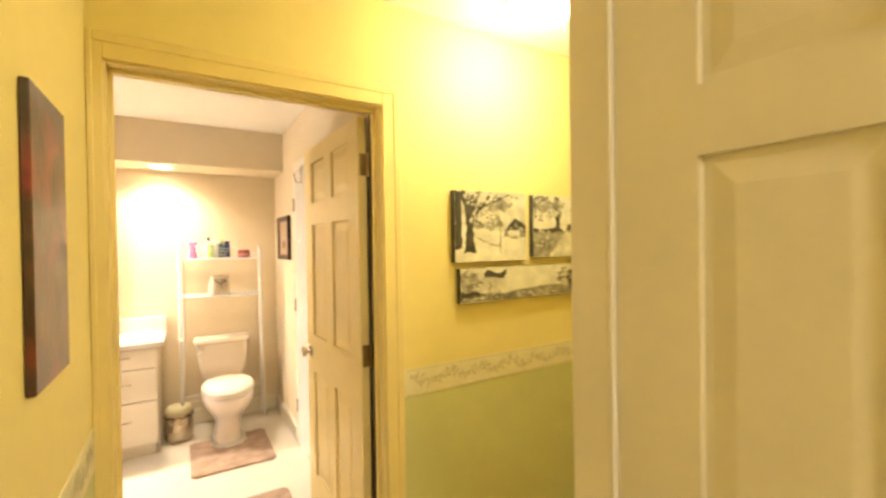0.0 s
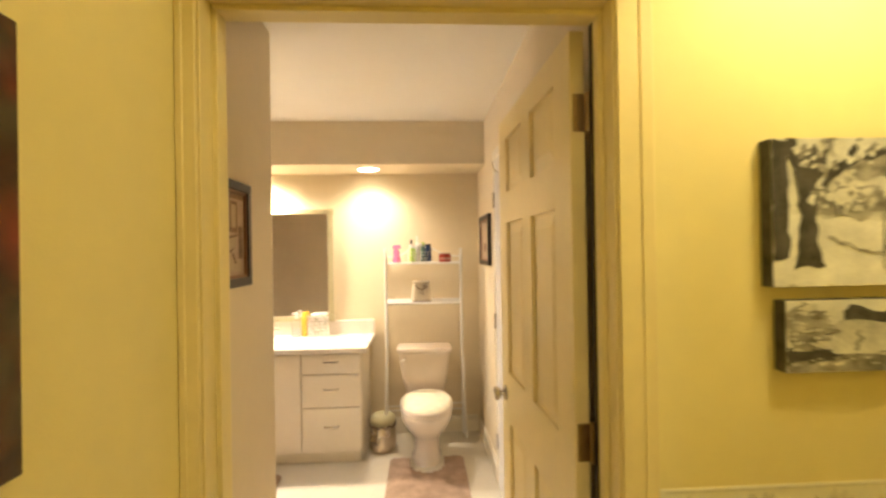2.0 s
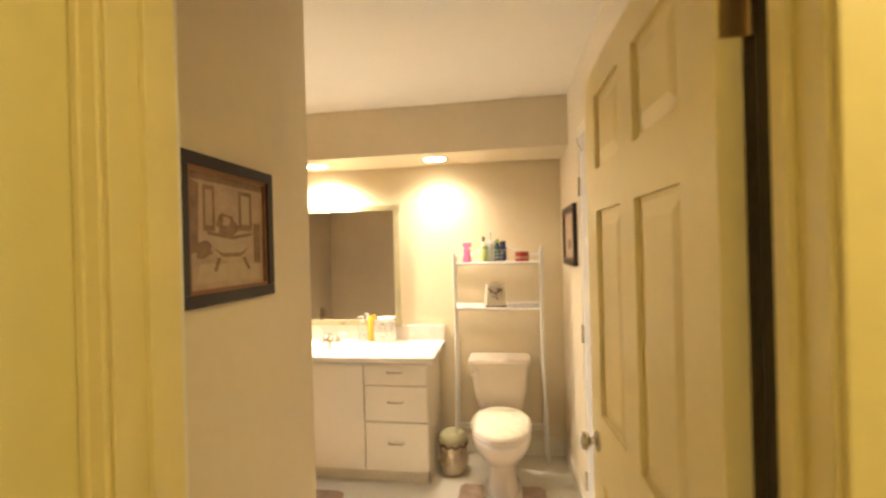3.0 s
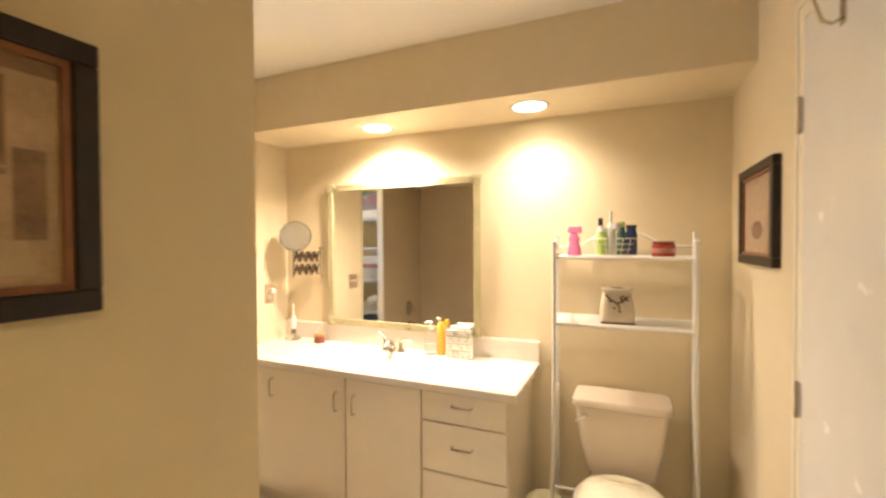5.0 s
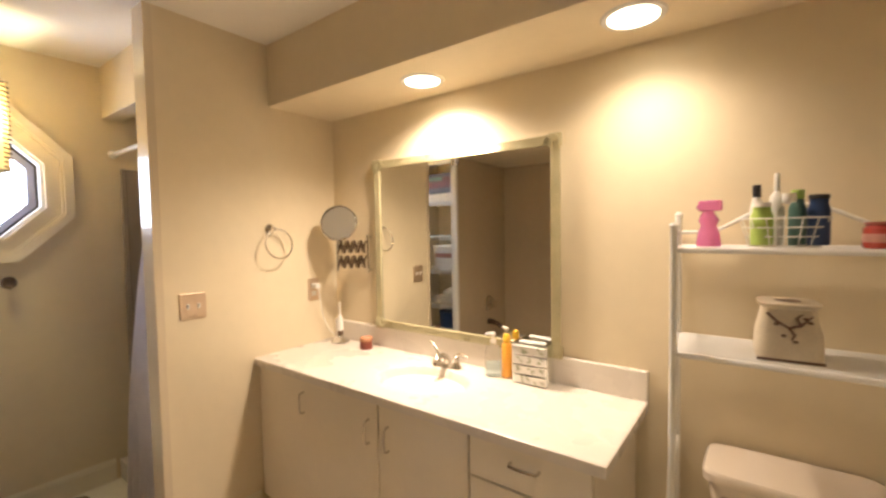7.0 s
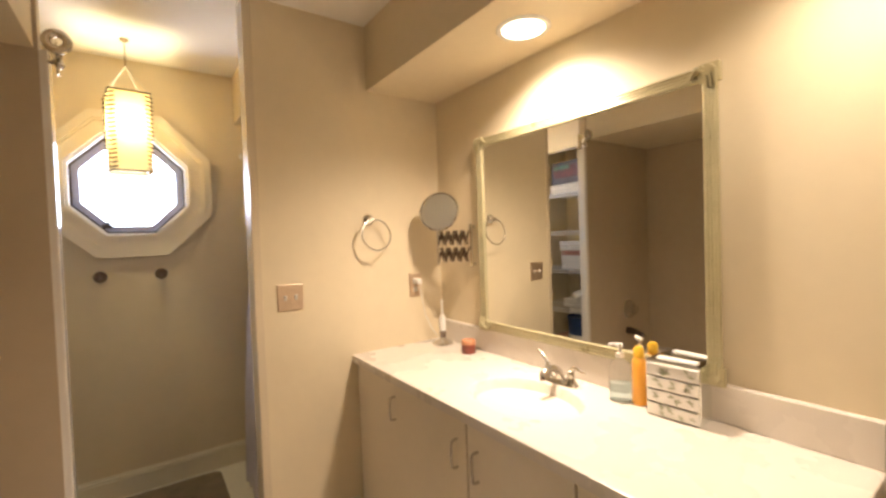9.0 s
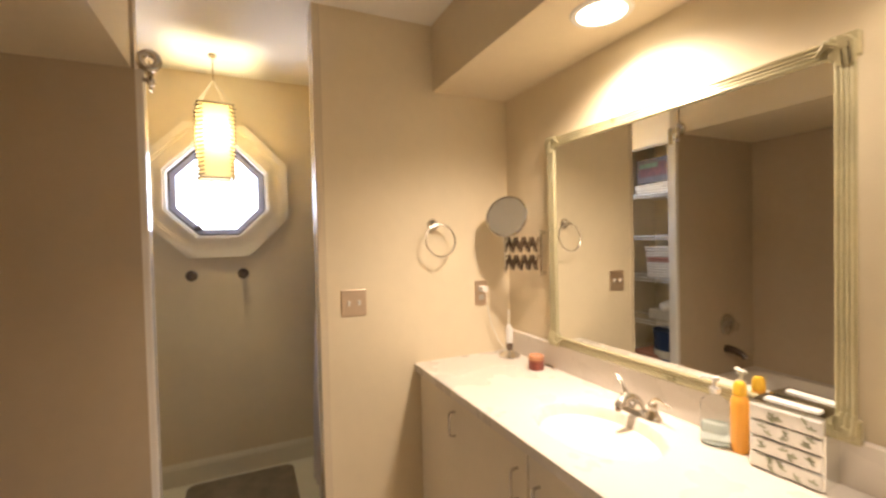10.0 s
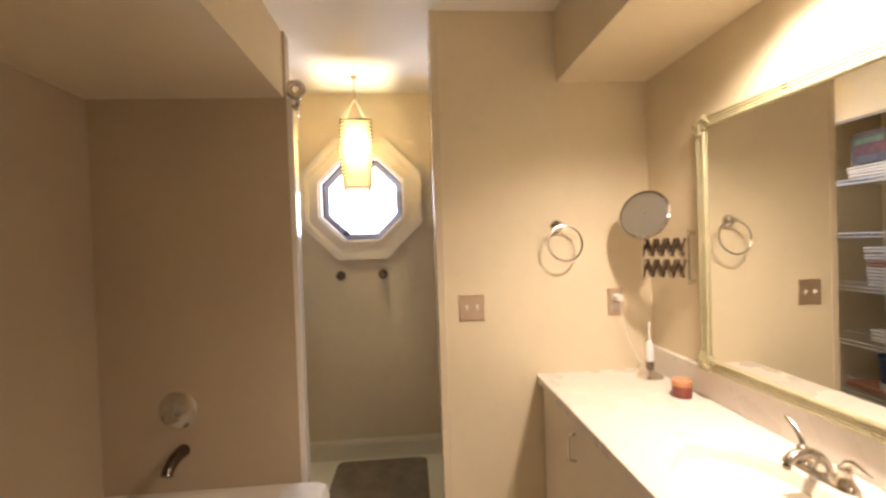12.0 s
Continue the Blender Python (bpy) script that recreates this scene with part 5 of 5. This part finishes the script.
# ---- waste bin ----
wb = thing("waste_bin", (0.217, 7.170, 0), "small rounded steel waste bin with sage cloth top beside toilet", "waste bin")
part("bin", lathe([(0, 0), (0.080, 0.001), (0.092, 0.02), (0.100, 0.08), (0.096, 0.16), (0.082, 0.215), (0.080, 0.225)], 32), mat("warm_steel", (0.62, 0.54, 0.42), 0.28, 0.9, vary=0.08), wb, smooth=True)
part("cloth_top", lathe([(0.084, 0.200), (0.096, 0.212), (0.099, 0.230), (0.094, 0.248), (0.078, 0.262), (0.060, 0.266), (0.040, 0.262), (0, 0.258)], 28), mat("sage_cloth", (0.52, 0.48, 0.30), 0.95, bump=0.8), wb, "sage cloth cover", smooth=True)
bm = bmesh.new()
for k in range(10):
    a = 2 * math.pi * k / 10
    add_tube(bm, [(0.097 * math.cos(a + d), 0.097 * math.sin(a + d), 0.205 - 0.02 * math.sin(math.pi * (d + 0.3) / 0.6)) for d in (-0.3, -0.15, 0, 0.15, 0.3)], 0.004, 5)
part("scalloped_edge", bm, M_BROWNGLAZE, wb, "dark scalloped trim")


# ---- rugs ----
def rug(name, outline, label, material, h=0.018, at=(0, 0, 0.001)):
    t = thing(name, at, label, "bath mat")
    bm = bmesh.new()
    n = len(outline)
    cx, cy = sum(p[0] for p in outline) / n, sum(p[1] for p in outline) / n
    rings = []
    for k, z in ((1.0, 0.0), (1.006, h * 0.6), (0.985, h), (0.9, h * 1.1), (0.7, h * 1.05), (0.4, h * 1.1)):
        rings.append([bm.verts.new((cx + (x - cx) * k, cy + (y - cy) * k, z + (0.003 * noise.noise(Vector((x * 9, y * 9, k * 5))) if z else 0))) for x, y in outline])
    for a, b in zip(rings, rings[1:]):
        for i in range(n):
            j = (i + 1) % n
            bm.faces.new((a[i], a[j], b[j], b[i]))
    bm.faces.new(rings[-1])
    part("shag", bm, material, t, smooth=True)
    return t


def round_rect(x0, y0, x1, y1, r=0.04, n=5, wob=0.0):
    out = []
    for cx, cy, a0 in ((x1 - r, y1 - r, 0), (x0 + r, y1 - r, 90), (x0 + r, y0 + r, 180), (x1 - r, y0 + r, 270)):
        for i in range(n + 1):
            a = radians(a0 + 90 * i / n)
            out.append((cx + r * math.cos(a), cy + r * math.sin(a)))
    fine = []
    for i, p in enumerate(out):
        q = out[(i + 1) % len(out)]
        steps = max(1, int(math.dist(p, q) / 0.05))
        for k in range(steps):
            fine.append((p[0] + (q[0] - p[0]) * k / steps, p[1] + (q[1] - p[1]) * k / steps))
    return fine


def contour_mat():
    """The pedestal mat, cut out round the toilet's foot."""
    pts = []
    for x, y in round_rect(0.285, 6.43, 0.810, 6.99, 0.05):
        pts.append((x, y))
    t = thing("pedestal_mat", (0, 0, 0.001), "dusty pink-brown shag pedestal mat round the toilet foot", "bath mat")
    bm = bmesh.new()
    step = 0.02
    cells = {}

    def vert(i, j, z):
        key = (i, j, z)
        if key not in cells:
            x, y = 0.285 + i * step, 6.43 + j * step
            h = 0.0 if z == 0 else 0.016 + 0.004 * noise.noise(Vector((x * 30, y * 30, 0)))
            cells[key] = bm.verts.new((x, y, h))
        return cells[key]

    def inside(i, j):
        x, y = 0.285 + (i + 0.5) * step, 6.43 + (j + 0.5) * step
        if not (0 <= i < 26 and 0 <= j < 28):
            return False
        for cx, cy in ((0.335, 6.48), (0.755, 6.48), (0.335, 6.94), (0.755, 6.94)):
            if (x < 0.335 or x > 0.755) and (y < 6.48 or y > 6.94) and math.hypot(x - cx, y - cy) > 0.052 and abs(x - cx) < 0.052 and abs(y - cy) < 0.052:
                return False
        return not (abs(x - 0.545) < 0.118 and y > 6.86) and not math.hypot(x - 0.545, (y - 6.90) * 0.9) < 0.118

    for i in range(26):
        for j in range(28):
            if inside(i, j):
                bm.faces.new((vert(i, j, 1), vert(i + 1, j, 1), vert(i + 1, j + 1, 1), vert(i, j + 1, 1)))
                for di, dj, a, b in ((-1, 0, (i, j + 1), (i, j)), (1, 0, (i + 1, j), (i + 1, j + 1)), (0, -1, (i, j), (i + 1, j)), (0, 1, (i + 1, j + 1), (i, j + 1))):
                    if not inside(i + di, j + dj):
                        bm.faces.new((vert(*b, 1), vert(*a, 1), vert(*a, 0), vert(*b, 0)))
    bmesh.ops.recalc_face_normals(bm, faces=bm.faces)
    part("shag", bm, M_RUG, t, smooth=True)


contour_mat()
rug("bath_mat", round_rect(0.20, 5.45, 0.79, 6.00), "dusty pink-brown shag bath mat on the pale floor inside the door", M_RUG)
rug("bath_mat", round_rect(-1.25, 6.25, -0.42, 6.83), "dusty pink-brown shag bath mat on the floor before the vanity", M_RUG)
rug("alcove_mat", round_rect(-2.565, 5.845, -1.75, 6.42), "dark grey-brown pile mat below the octagonal window", M_RUGDARK)

# ---- bathtub ----
tub = thing("bathtub", (0, 0, 0), "white enamel alcove bathtub with a rounded rim", "bathtub")
tub.scale = (1, 1, 0.80)


def tub_mesh():
    bm = bmesh.new()
    x0, x1, y0, y1 = -1.794, -0.301, 4.929, 5.785
    nx, ny = 60, 34
    cx, cy, rx, ry = (x0 + x1) / 2, (y0 + y1) / 2 - 0.005, 0.665, 0.335
    rows = []
    for i in range(nx + 1):
        col = []
        for j in range(ny + 1):
            x, y = x0 + (x1 - x0) * i / nx, y0 + (y1 - y0) * j / ny
            r = (abs((x - cx) / rx) ** 5 + abs((y - cy) / ry) ** 5) ** 0.2
            z = 0.400
            if r < 1.05:
                q = min((1.05 - r) / 0.28, 1)
                z -= 0.32 * (q * q * (3 - 2 * q))
            if y1 - y < 0.03:
                z -= 0.012 * (1 - (y1 - y) / 0.03) ** 2
            col.append(bm.verts.new((x, y, z)))
        rows.append(col)
    for i in range(nx):
        for j in range(ny):
            bm.faces.new((rows[i][j], rows[i + 1][j], rows[i + 1][j + 1], rows[i][j + 1]))
    top = [rows[i][ny] for i in range(nx + 1)]
    mid = [bm.verts.new((v.co.x, y1 - 0.004, 0.34)) for v in top]
    low = [bm.verts.new((v.co.x, y1 - 0.02, 0.32)) for v in top]
    foot = [bm.verts.new((v.co.x, y1 - 0.02, 0.0)) for v in top]
    for a, b in ((top, mid), (mid, low), (low, foot)):
        for i in range(nx):
            bm.faces.new((a[i], a[i + 1], b[i + 1], b[i]))
    bmesh.ops.recalc_face_normals(bm, faces=bm.faces)
    return bm


part("basin", tub_mesh(), M_TUB, tub, smooth=True)
part("overflow_plate", lathe([(0, 0.010), (0.030, 0.008), (0.035, 0.0)], 20, pose(-1.655, 5.35, 0.31, 0, 78, 0)), M_CHROME, tub, smooth=True)
vt = thing("tub_valve", (-1.795, 5.268, 0.697), "round chrome bathtub valve with a clear knob on the end wall", "shower valve")
part("escutcheon", lathe([(0, 0.014), (0.05, 0.013), (0.078, 0.008), (0.086, 0.002), (0.086, 0.0)], 36, pose(0, 0, 0, 0, 90, 0)), M_NICKEL, vt, smooth=True)
part("knob", lathe([(0.018, 0.012), (0.020, 0.034), (0.036, 0.040), (0.040, 0.055), (0.034, 0.072), (0.018, 0.078), (0, 0.079)], 8, pose(0, 0, 0, 0, 90, 0)), M_CLEAR, vt, "clear acrylic knob")
spo = thing("tub_spout", (-1.795, 5.285, 0.510), "dark nickel bathtub spout on the end wall", "tub spout")
part("spout", tube([(0, 0, 0.0), (0.03, 0, 0.002), (0.08, 0, -0.004), (0.125, 0, -0.022), (0.145, 0, -0.045)], [0.030, 0.029, 0.026, 0.024, 0.022], 16), M_HOOK, spo, smooth=True)
tw = thing("draped_towel", (-1.615, 5.820, 0.320), "folded white towel draped over the bathtub rim", "towel")
bm = bmesh.new()
prof = [(-0.075, -0.020), (-0.072, 0.016), (-0.03, 0.026), (0.02, 0.028), (0.075, 0.024), (0.115, 0.010), (0.130, -0.03), (0.128, -0.15), (0.112, -0.30), (0.020, -0.30), (0.004, -0.02), (-0.03, 0.001)]
rows = []
for i in range(9):
    x = -0.13 + 0.26 * i / 8
    rows.append([bm.verts.new((x, y + 0.006 * noise.noise(Vector((x * 12, z * 9, 0))), z + 0.003 * noise.noise(Vector((x * 20, y * 9, 3))))) for y, z in prof])
for a, b in zip(rows, rows[1:]):
    for k in range(len(prof)):
        j = (k + 1) % len(prof)
        bm.faces.new((a[k], a[j], b[j], b[k]))
bm.faces.new(rows[0])
bm.faces.new(rows[-1][::-1])
bmesh.ops.recalc_face_normals(bm, faces=bm.faces)
part("towel", bm, mat("white_terry", (0.80, 0.77, 0.74), 0.95, vary=0.08, scale=25, bump=1.0, bscale=350), tw, smooth=True)

rb = thing("curtain_rod_bracket", (-1.815, 5.822, 2.115), "tarnished nickel scrolled rod bracket at the tub soffit corner", "rod bracket")
part("wall_plate", box((-0.018, 0.036, -0.065), (0.018, 0.042, 0.055), 0.003, 2), M_NICKEL, rb)
bm = tube([(0.0, 0.004, -0.02), (0.02, 0.03, -0.028), (0.05, 0.05, -0.02), (0.075, 0.052, 0.004)], [0.010, 0.009, 0.009, 0.010], 10)
part("arm", bm, M_NICKEL, rb, smooth=True)
part("rod_ring", tube([(0.085, 0.050 + 0.030 * math.cos(a), 0.028 + 0.030 * math.sin(a)) for a in [2 * math.pi * i / 24 for i in range(24)]], 0.015, 10, closed=True), M_NICKEL, rb, smooth=True)
part("finial", lathe([(0, -0.052), (0.010, -0.048), (0.017, -0.036), (0.012, -0.022), (0.008, -0.012), (0.012, 0.0)], 14, pose(0.06, 0.050, -0.012)), M_NICKEL, rb, smooth=True)

# ---- robe hooks under the window ----
for y in (5.896, 6.174):
    t = thing("robe_hook", (X_W, y, 1.232), "round nickel robe hook on the wall under the octagonal window", "robe hook", "robe hooks under the window")
    part("rose", lathe([(0, 0.012), (0.018, 0.010), (0.031, 0.005), (0.032, 0.0)], 20, pose(0, 0, 0, 0, 90, 0)), M_HOOK, t, smooth=True)
    part("knob", lathe([(0.009, 0.008), (0.008, 0.026), (0.021, 0.034), (0.026, 0.045), (0.019, 0.057), (0, 0.061)], 20, pose(0, 0, 0, 0, 90, 0)), M_HOOK, t, smooth=True)
    part("lower_prong", tube([(0.008, 0, -0.012), (0.030, 0, -0.030), (0.042, 0, -0.024), (0.046, 0, -0.012)], 0.004, 8), M_HOOK, t, smooth=True)

# ---- shower ----
structure("curb_shower", box((X_W, 6.60, 0), (X_P - 0.115, 6.70, 0.12), 0.006), M_TUB, "white moulded shower curb")
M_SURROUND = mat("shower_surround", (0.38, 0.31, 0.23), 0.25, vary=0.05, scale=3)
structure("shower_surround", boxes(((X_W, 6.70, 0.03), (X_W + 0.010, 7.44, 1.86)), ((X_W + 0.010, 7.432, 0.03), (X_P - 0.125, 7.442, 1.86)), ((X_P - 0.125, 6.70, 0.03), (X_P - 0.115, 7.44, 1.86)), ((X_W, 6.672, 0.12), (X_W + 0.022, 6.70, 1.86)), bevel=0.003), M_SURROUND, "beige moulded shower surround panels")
structure("shower_pan", box((X_W + 0.01, 6.70, 0.0), (X_P - 0.125, 7.432, 0.04)), M_TUB, "white shower pan")
structure("ceiling_shower", box((X_W, 6.70, 2.20), (X_P - 0.115, 7.45, 2.24)), M_CEIL)
rod = thing("shower_curtain_rod", (0, 6.645, 1.945), "white shower curtain rod under the shower header", "curtain rod")
part("rod", tube([(X_W + 0.002, 0, 0), (X_P - 0.117, 0, 0)], 0.0125, 12), M_WHITE, rod, smooth=True)
for x, a in ((X_W, 90), (X_P - 0.115, -90)):
    part("end_flange", lathe([(0, 0.018), (0.018, 0.018), (0.026, 0.004), (0.026, 0)], 16, pose(x, 0, 0, 0, a, 0)), M_WHITE, rod, smooth=True)
cu = thing("shower_curtain", (0, 0, 0), "glossy pale vinyl shower curtain gathered toward the partition wall", "shower curtain")
bm = bmesh.new()
nu, nv = 96, 40
rows = []
for i in range(nu + 1):
    u = i / nu
    col = []
    for j in range(nv + 1):
        v = j / nv
        z = 1.915 - v * 1.82
        spread = 0.17 + 0.30 * v ** 1.3
        x = -1.745 - spread * (1 - u)
        amp = 0.022 + 0.018 * v
        y = 6.640 - 0.10 * math.sin(math.pi * 0.5 * min(v * 1.5, 1)) + amp * math.sin(u * 2 * math.pi * 7 + 0.8 * math.sin(v * 3)) + 0.012 * noise.noise(Vector((u * 4, v * 5, 1)))
        y -= 0.035 * u * math.sin(math.pi * min(v * 1.1, 1))
        col.append(bm.verts.new((x, y, z)))
    rows.append(col)
for i in range(nu):
    for j in range(nv):
        bm.faces.new((rows[i][j], rows[i + 1][j], rows[i + 1][j + 1], rows[i][j + 1]))
part("curtain", bm, M_CURTAIN, cu, smooth=True)
for k in range(7):
    x = -1.755 - 0.15 * k / 6
    part("curtain_ring", tube([(x, 6.645 + 0.020 * math.cos(a), 1.938 + 0.026 * math.sin(a)) for a in [2 * math.pi * i / 14 for i in range(14)]], 0.0022, 5, closed=True), M_CHROME, cu)

# ---- linen closet ----
M_WIRE = mat("wire_shelf_white", (0.75, 0.75, 0.74), 0.35, vary=0.02)
shelf_z = (0.355, 0.690, 1.050, 1.400, 1.750)
for z in shelf_z:
    s = thing("closet_shelf", (0, 0, z), "white wire closet shelf in the linen closet", "wire shelf", "wire shelves in the linen closet")
    bm = bmesh.new()
    for y in (5.06, 5.33, 5.60):
        add_tube(bm, [(X_W + 0.004, y, -0.004), (-1.864, y, -0.004)], 0.004, 6)
    add_tube(bm, [(X_W + 0.004, 5.60, -0.028), (-1.864, 5.60, -0.028)], 0.004, 6)
    for i in range(15):
        x = X_W + 0.012 + i * 0.0512
        add_tube(bm, [(x, 5.05, 0), (x, 5.602, 0), (x, 5.604, -0.028)], 0.0017, 4)
    part("wire_deck", bm, M_WIRE, s)


def towel_stack(x, y, z, count, w, d, mats, label):
    rnd = random.Random(int(100 * z))
    for k in range(count):
        t = thing("folded_towel", (x + rnd.uniform(-0.012, 0.012), y + rnd.uniform(-0.01, 0.01), z + 0.003 + k * 0.042), label, "folded towel", "folded towels in the linen closet", turn=rnd.uniform(-4, 4))
        bm = bmesh.new()
        for q in range(2):
            prof = [(-d / 2, 0.002), (d / 2 - 0.01, 0.002), (d / 2, 0.010), (d / 2 - 0.01, 0.019), (-d / 2, 0.019)]
            add_prism(bm, [(y_, z_ + q * 0.0205) for y_, z_ in prof], -w / 2, w / 2, "x")
        for v in bm.verts:
            v.co += 0.012 * noise.noise_vector(v.co * 7 + Vector((k, z, 0)))
        part("towel", bm, mats[k % len(mats)], t, smooth=True)


towel_stack(-2.08, 5.46, 1.053, 6, 0.34, 0.30, [M_TOWEL, M_TOWEL, M_TOWEL, M_TOWELRED], "folded cream and red-striped terry towel on a wire shelf")
towel_stack(-2.10, 5.42, 0.693, 2, 0.34, 0.28, [M_TOWEL], "folded cream terry towel on a wire shelf")
towel_stack(-2.20, 5.42, 1.753, 2, 0.40, 0.28, [M_TOWEL], "folded cream terry towel under a storage box")
towel_stack(-2.28, 5.42, 0.358, 1, 0.30, 0.28, [M_TOWELRED], "folded dark red terry towel on the lowest wire shelf")
gb = thing("storage_box", (-2.17, 5.42, 1.845), "dark printed cardboard storage box on the top wire shelf", "storage box", turn=4)
part("box", box((-0.20, -0.14, 0), (0.20, 0.14, 0.20), 0.003), mat("dark_cardboard", (0.05, 0.04, 0.045), 0.5, vary=0.3, scale=20), gb)
bm = bmesh.new()
add_box(bm, (-0.17, 0.140, 0.05), (0.15, 0.1415, 0.16))
part("printed_label", bm, mat("red_print", (0.075, 0.015, 0.012), 0.5, vary=0.5, scale=30), gb, "red printed panel")
bm = bmesh.new()
add_box(bm, (-0.17, 0.1415, 0.125), (0.02, 0.1425, 0.16))
part("printed_label", bm, mat("green_print", (0.05, 0.10, 0.06), 0.5, vary=0.5, scale=30), gb, "green printed panel")
bu = thing("storage_tub", (-2.14, 5.43, 0.362), "navy blue plastic storage tub on the lowest wire shelf", "storage tub")
part("tub", lathe([(0, 0.002), (0.135, 0.004), (0.142, 0.10), (0.150, 0.24), (0.156, 0.245), (0.150, 0.25), (0.140, 0.23), (0, 0.22)], 28), M_NAVY, bu, smooth=True)
part("label_band", lathe([(0.138, 0.02), (0.1405, 0.022), (0.1445, 0.085), (0.142, 0.087)], 28), M_PALEPLASTIC, bu, smooth=True)
fl = thing("crumpled_cloth", (-2.12, 5.44, 0.780), "crumpled cream cloth on folded towels in the linen closet", "cloth")
bm = bmesh.new()
bmesh.ops.create_icosphere(bm, subdivisions=4, radius=0.11)
for v in bm.verts:
    v.co.z = max(v.co.z, -0.02) * 0.6
    v.co *= 1 + 0.22 * noise.noise(v.co * 14)
    v.co.z += 0.012
part("cloth", bm, M_TOWEL, fl, smooth=True)
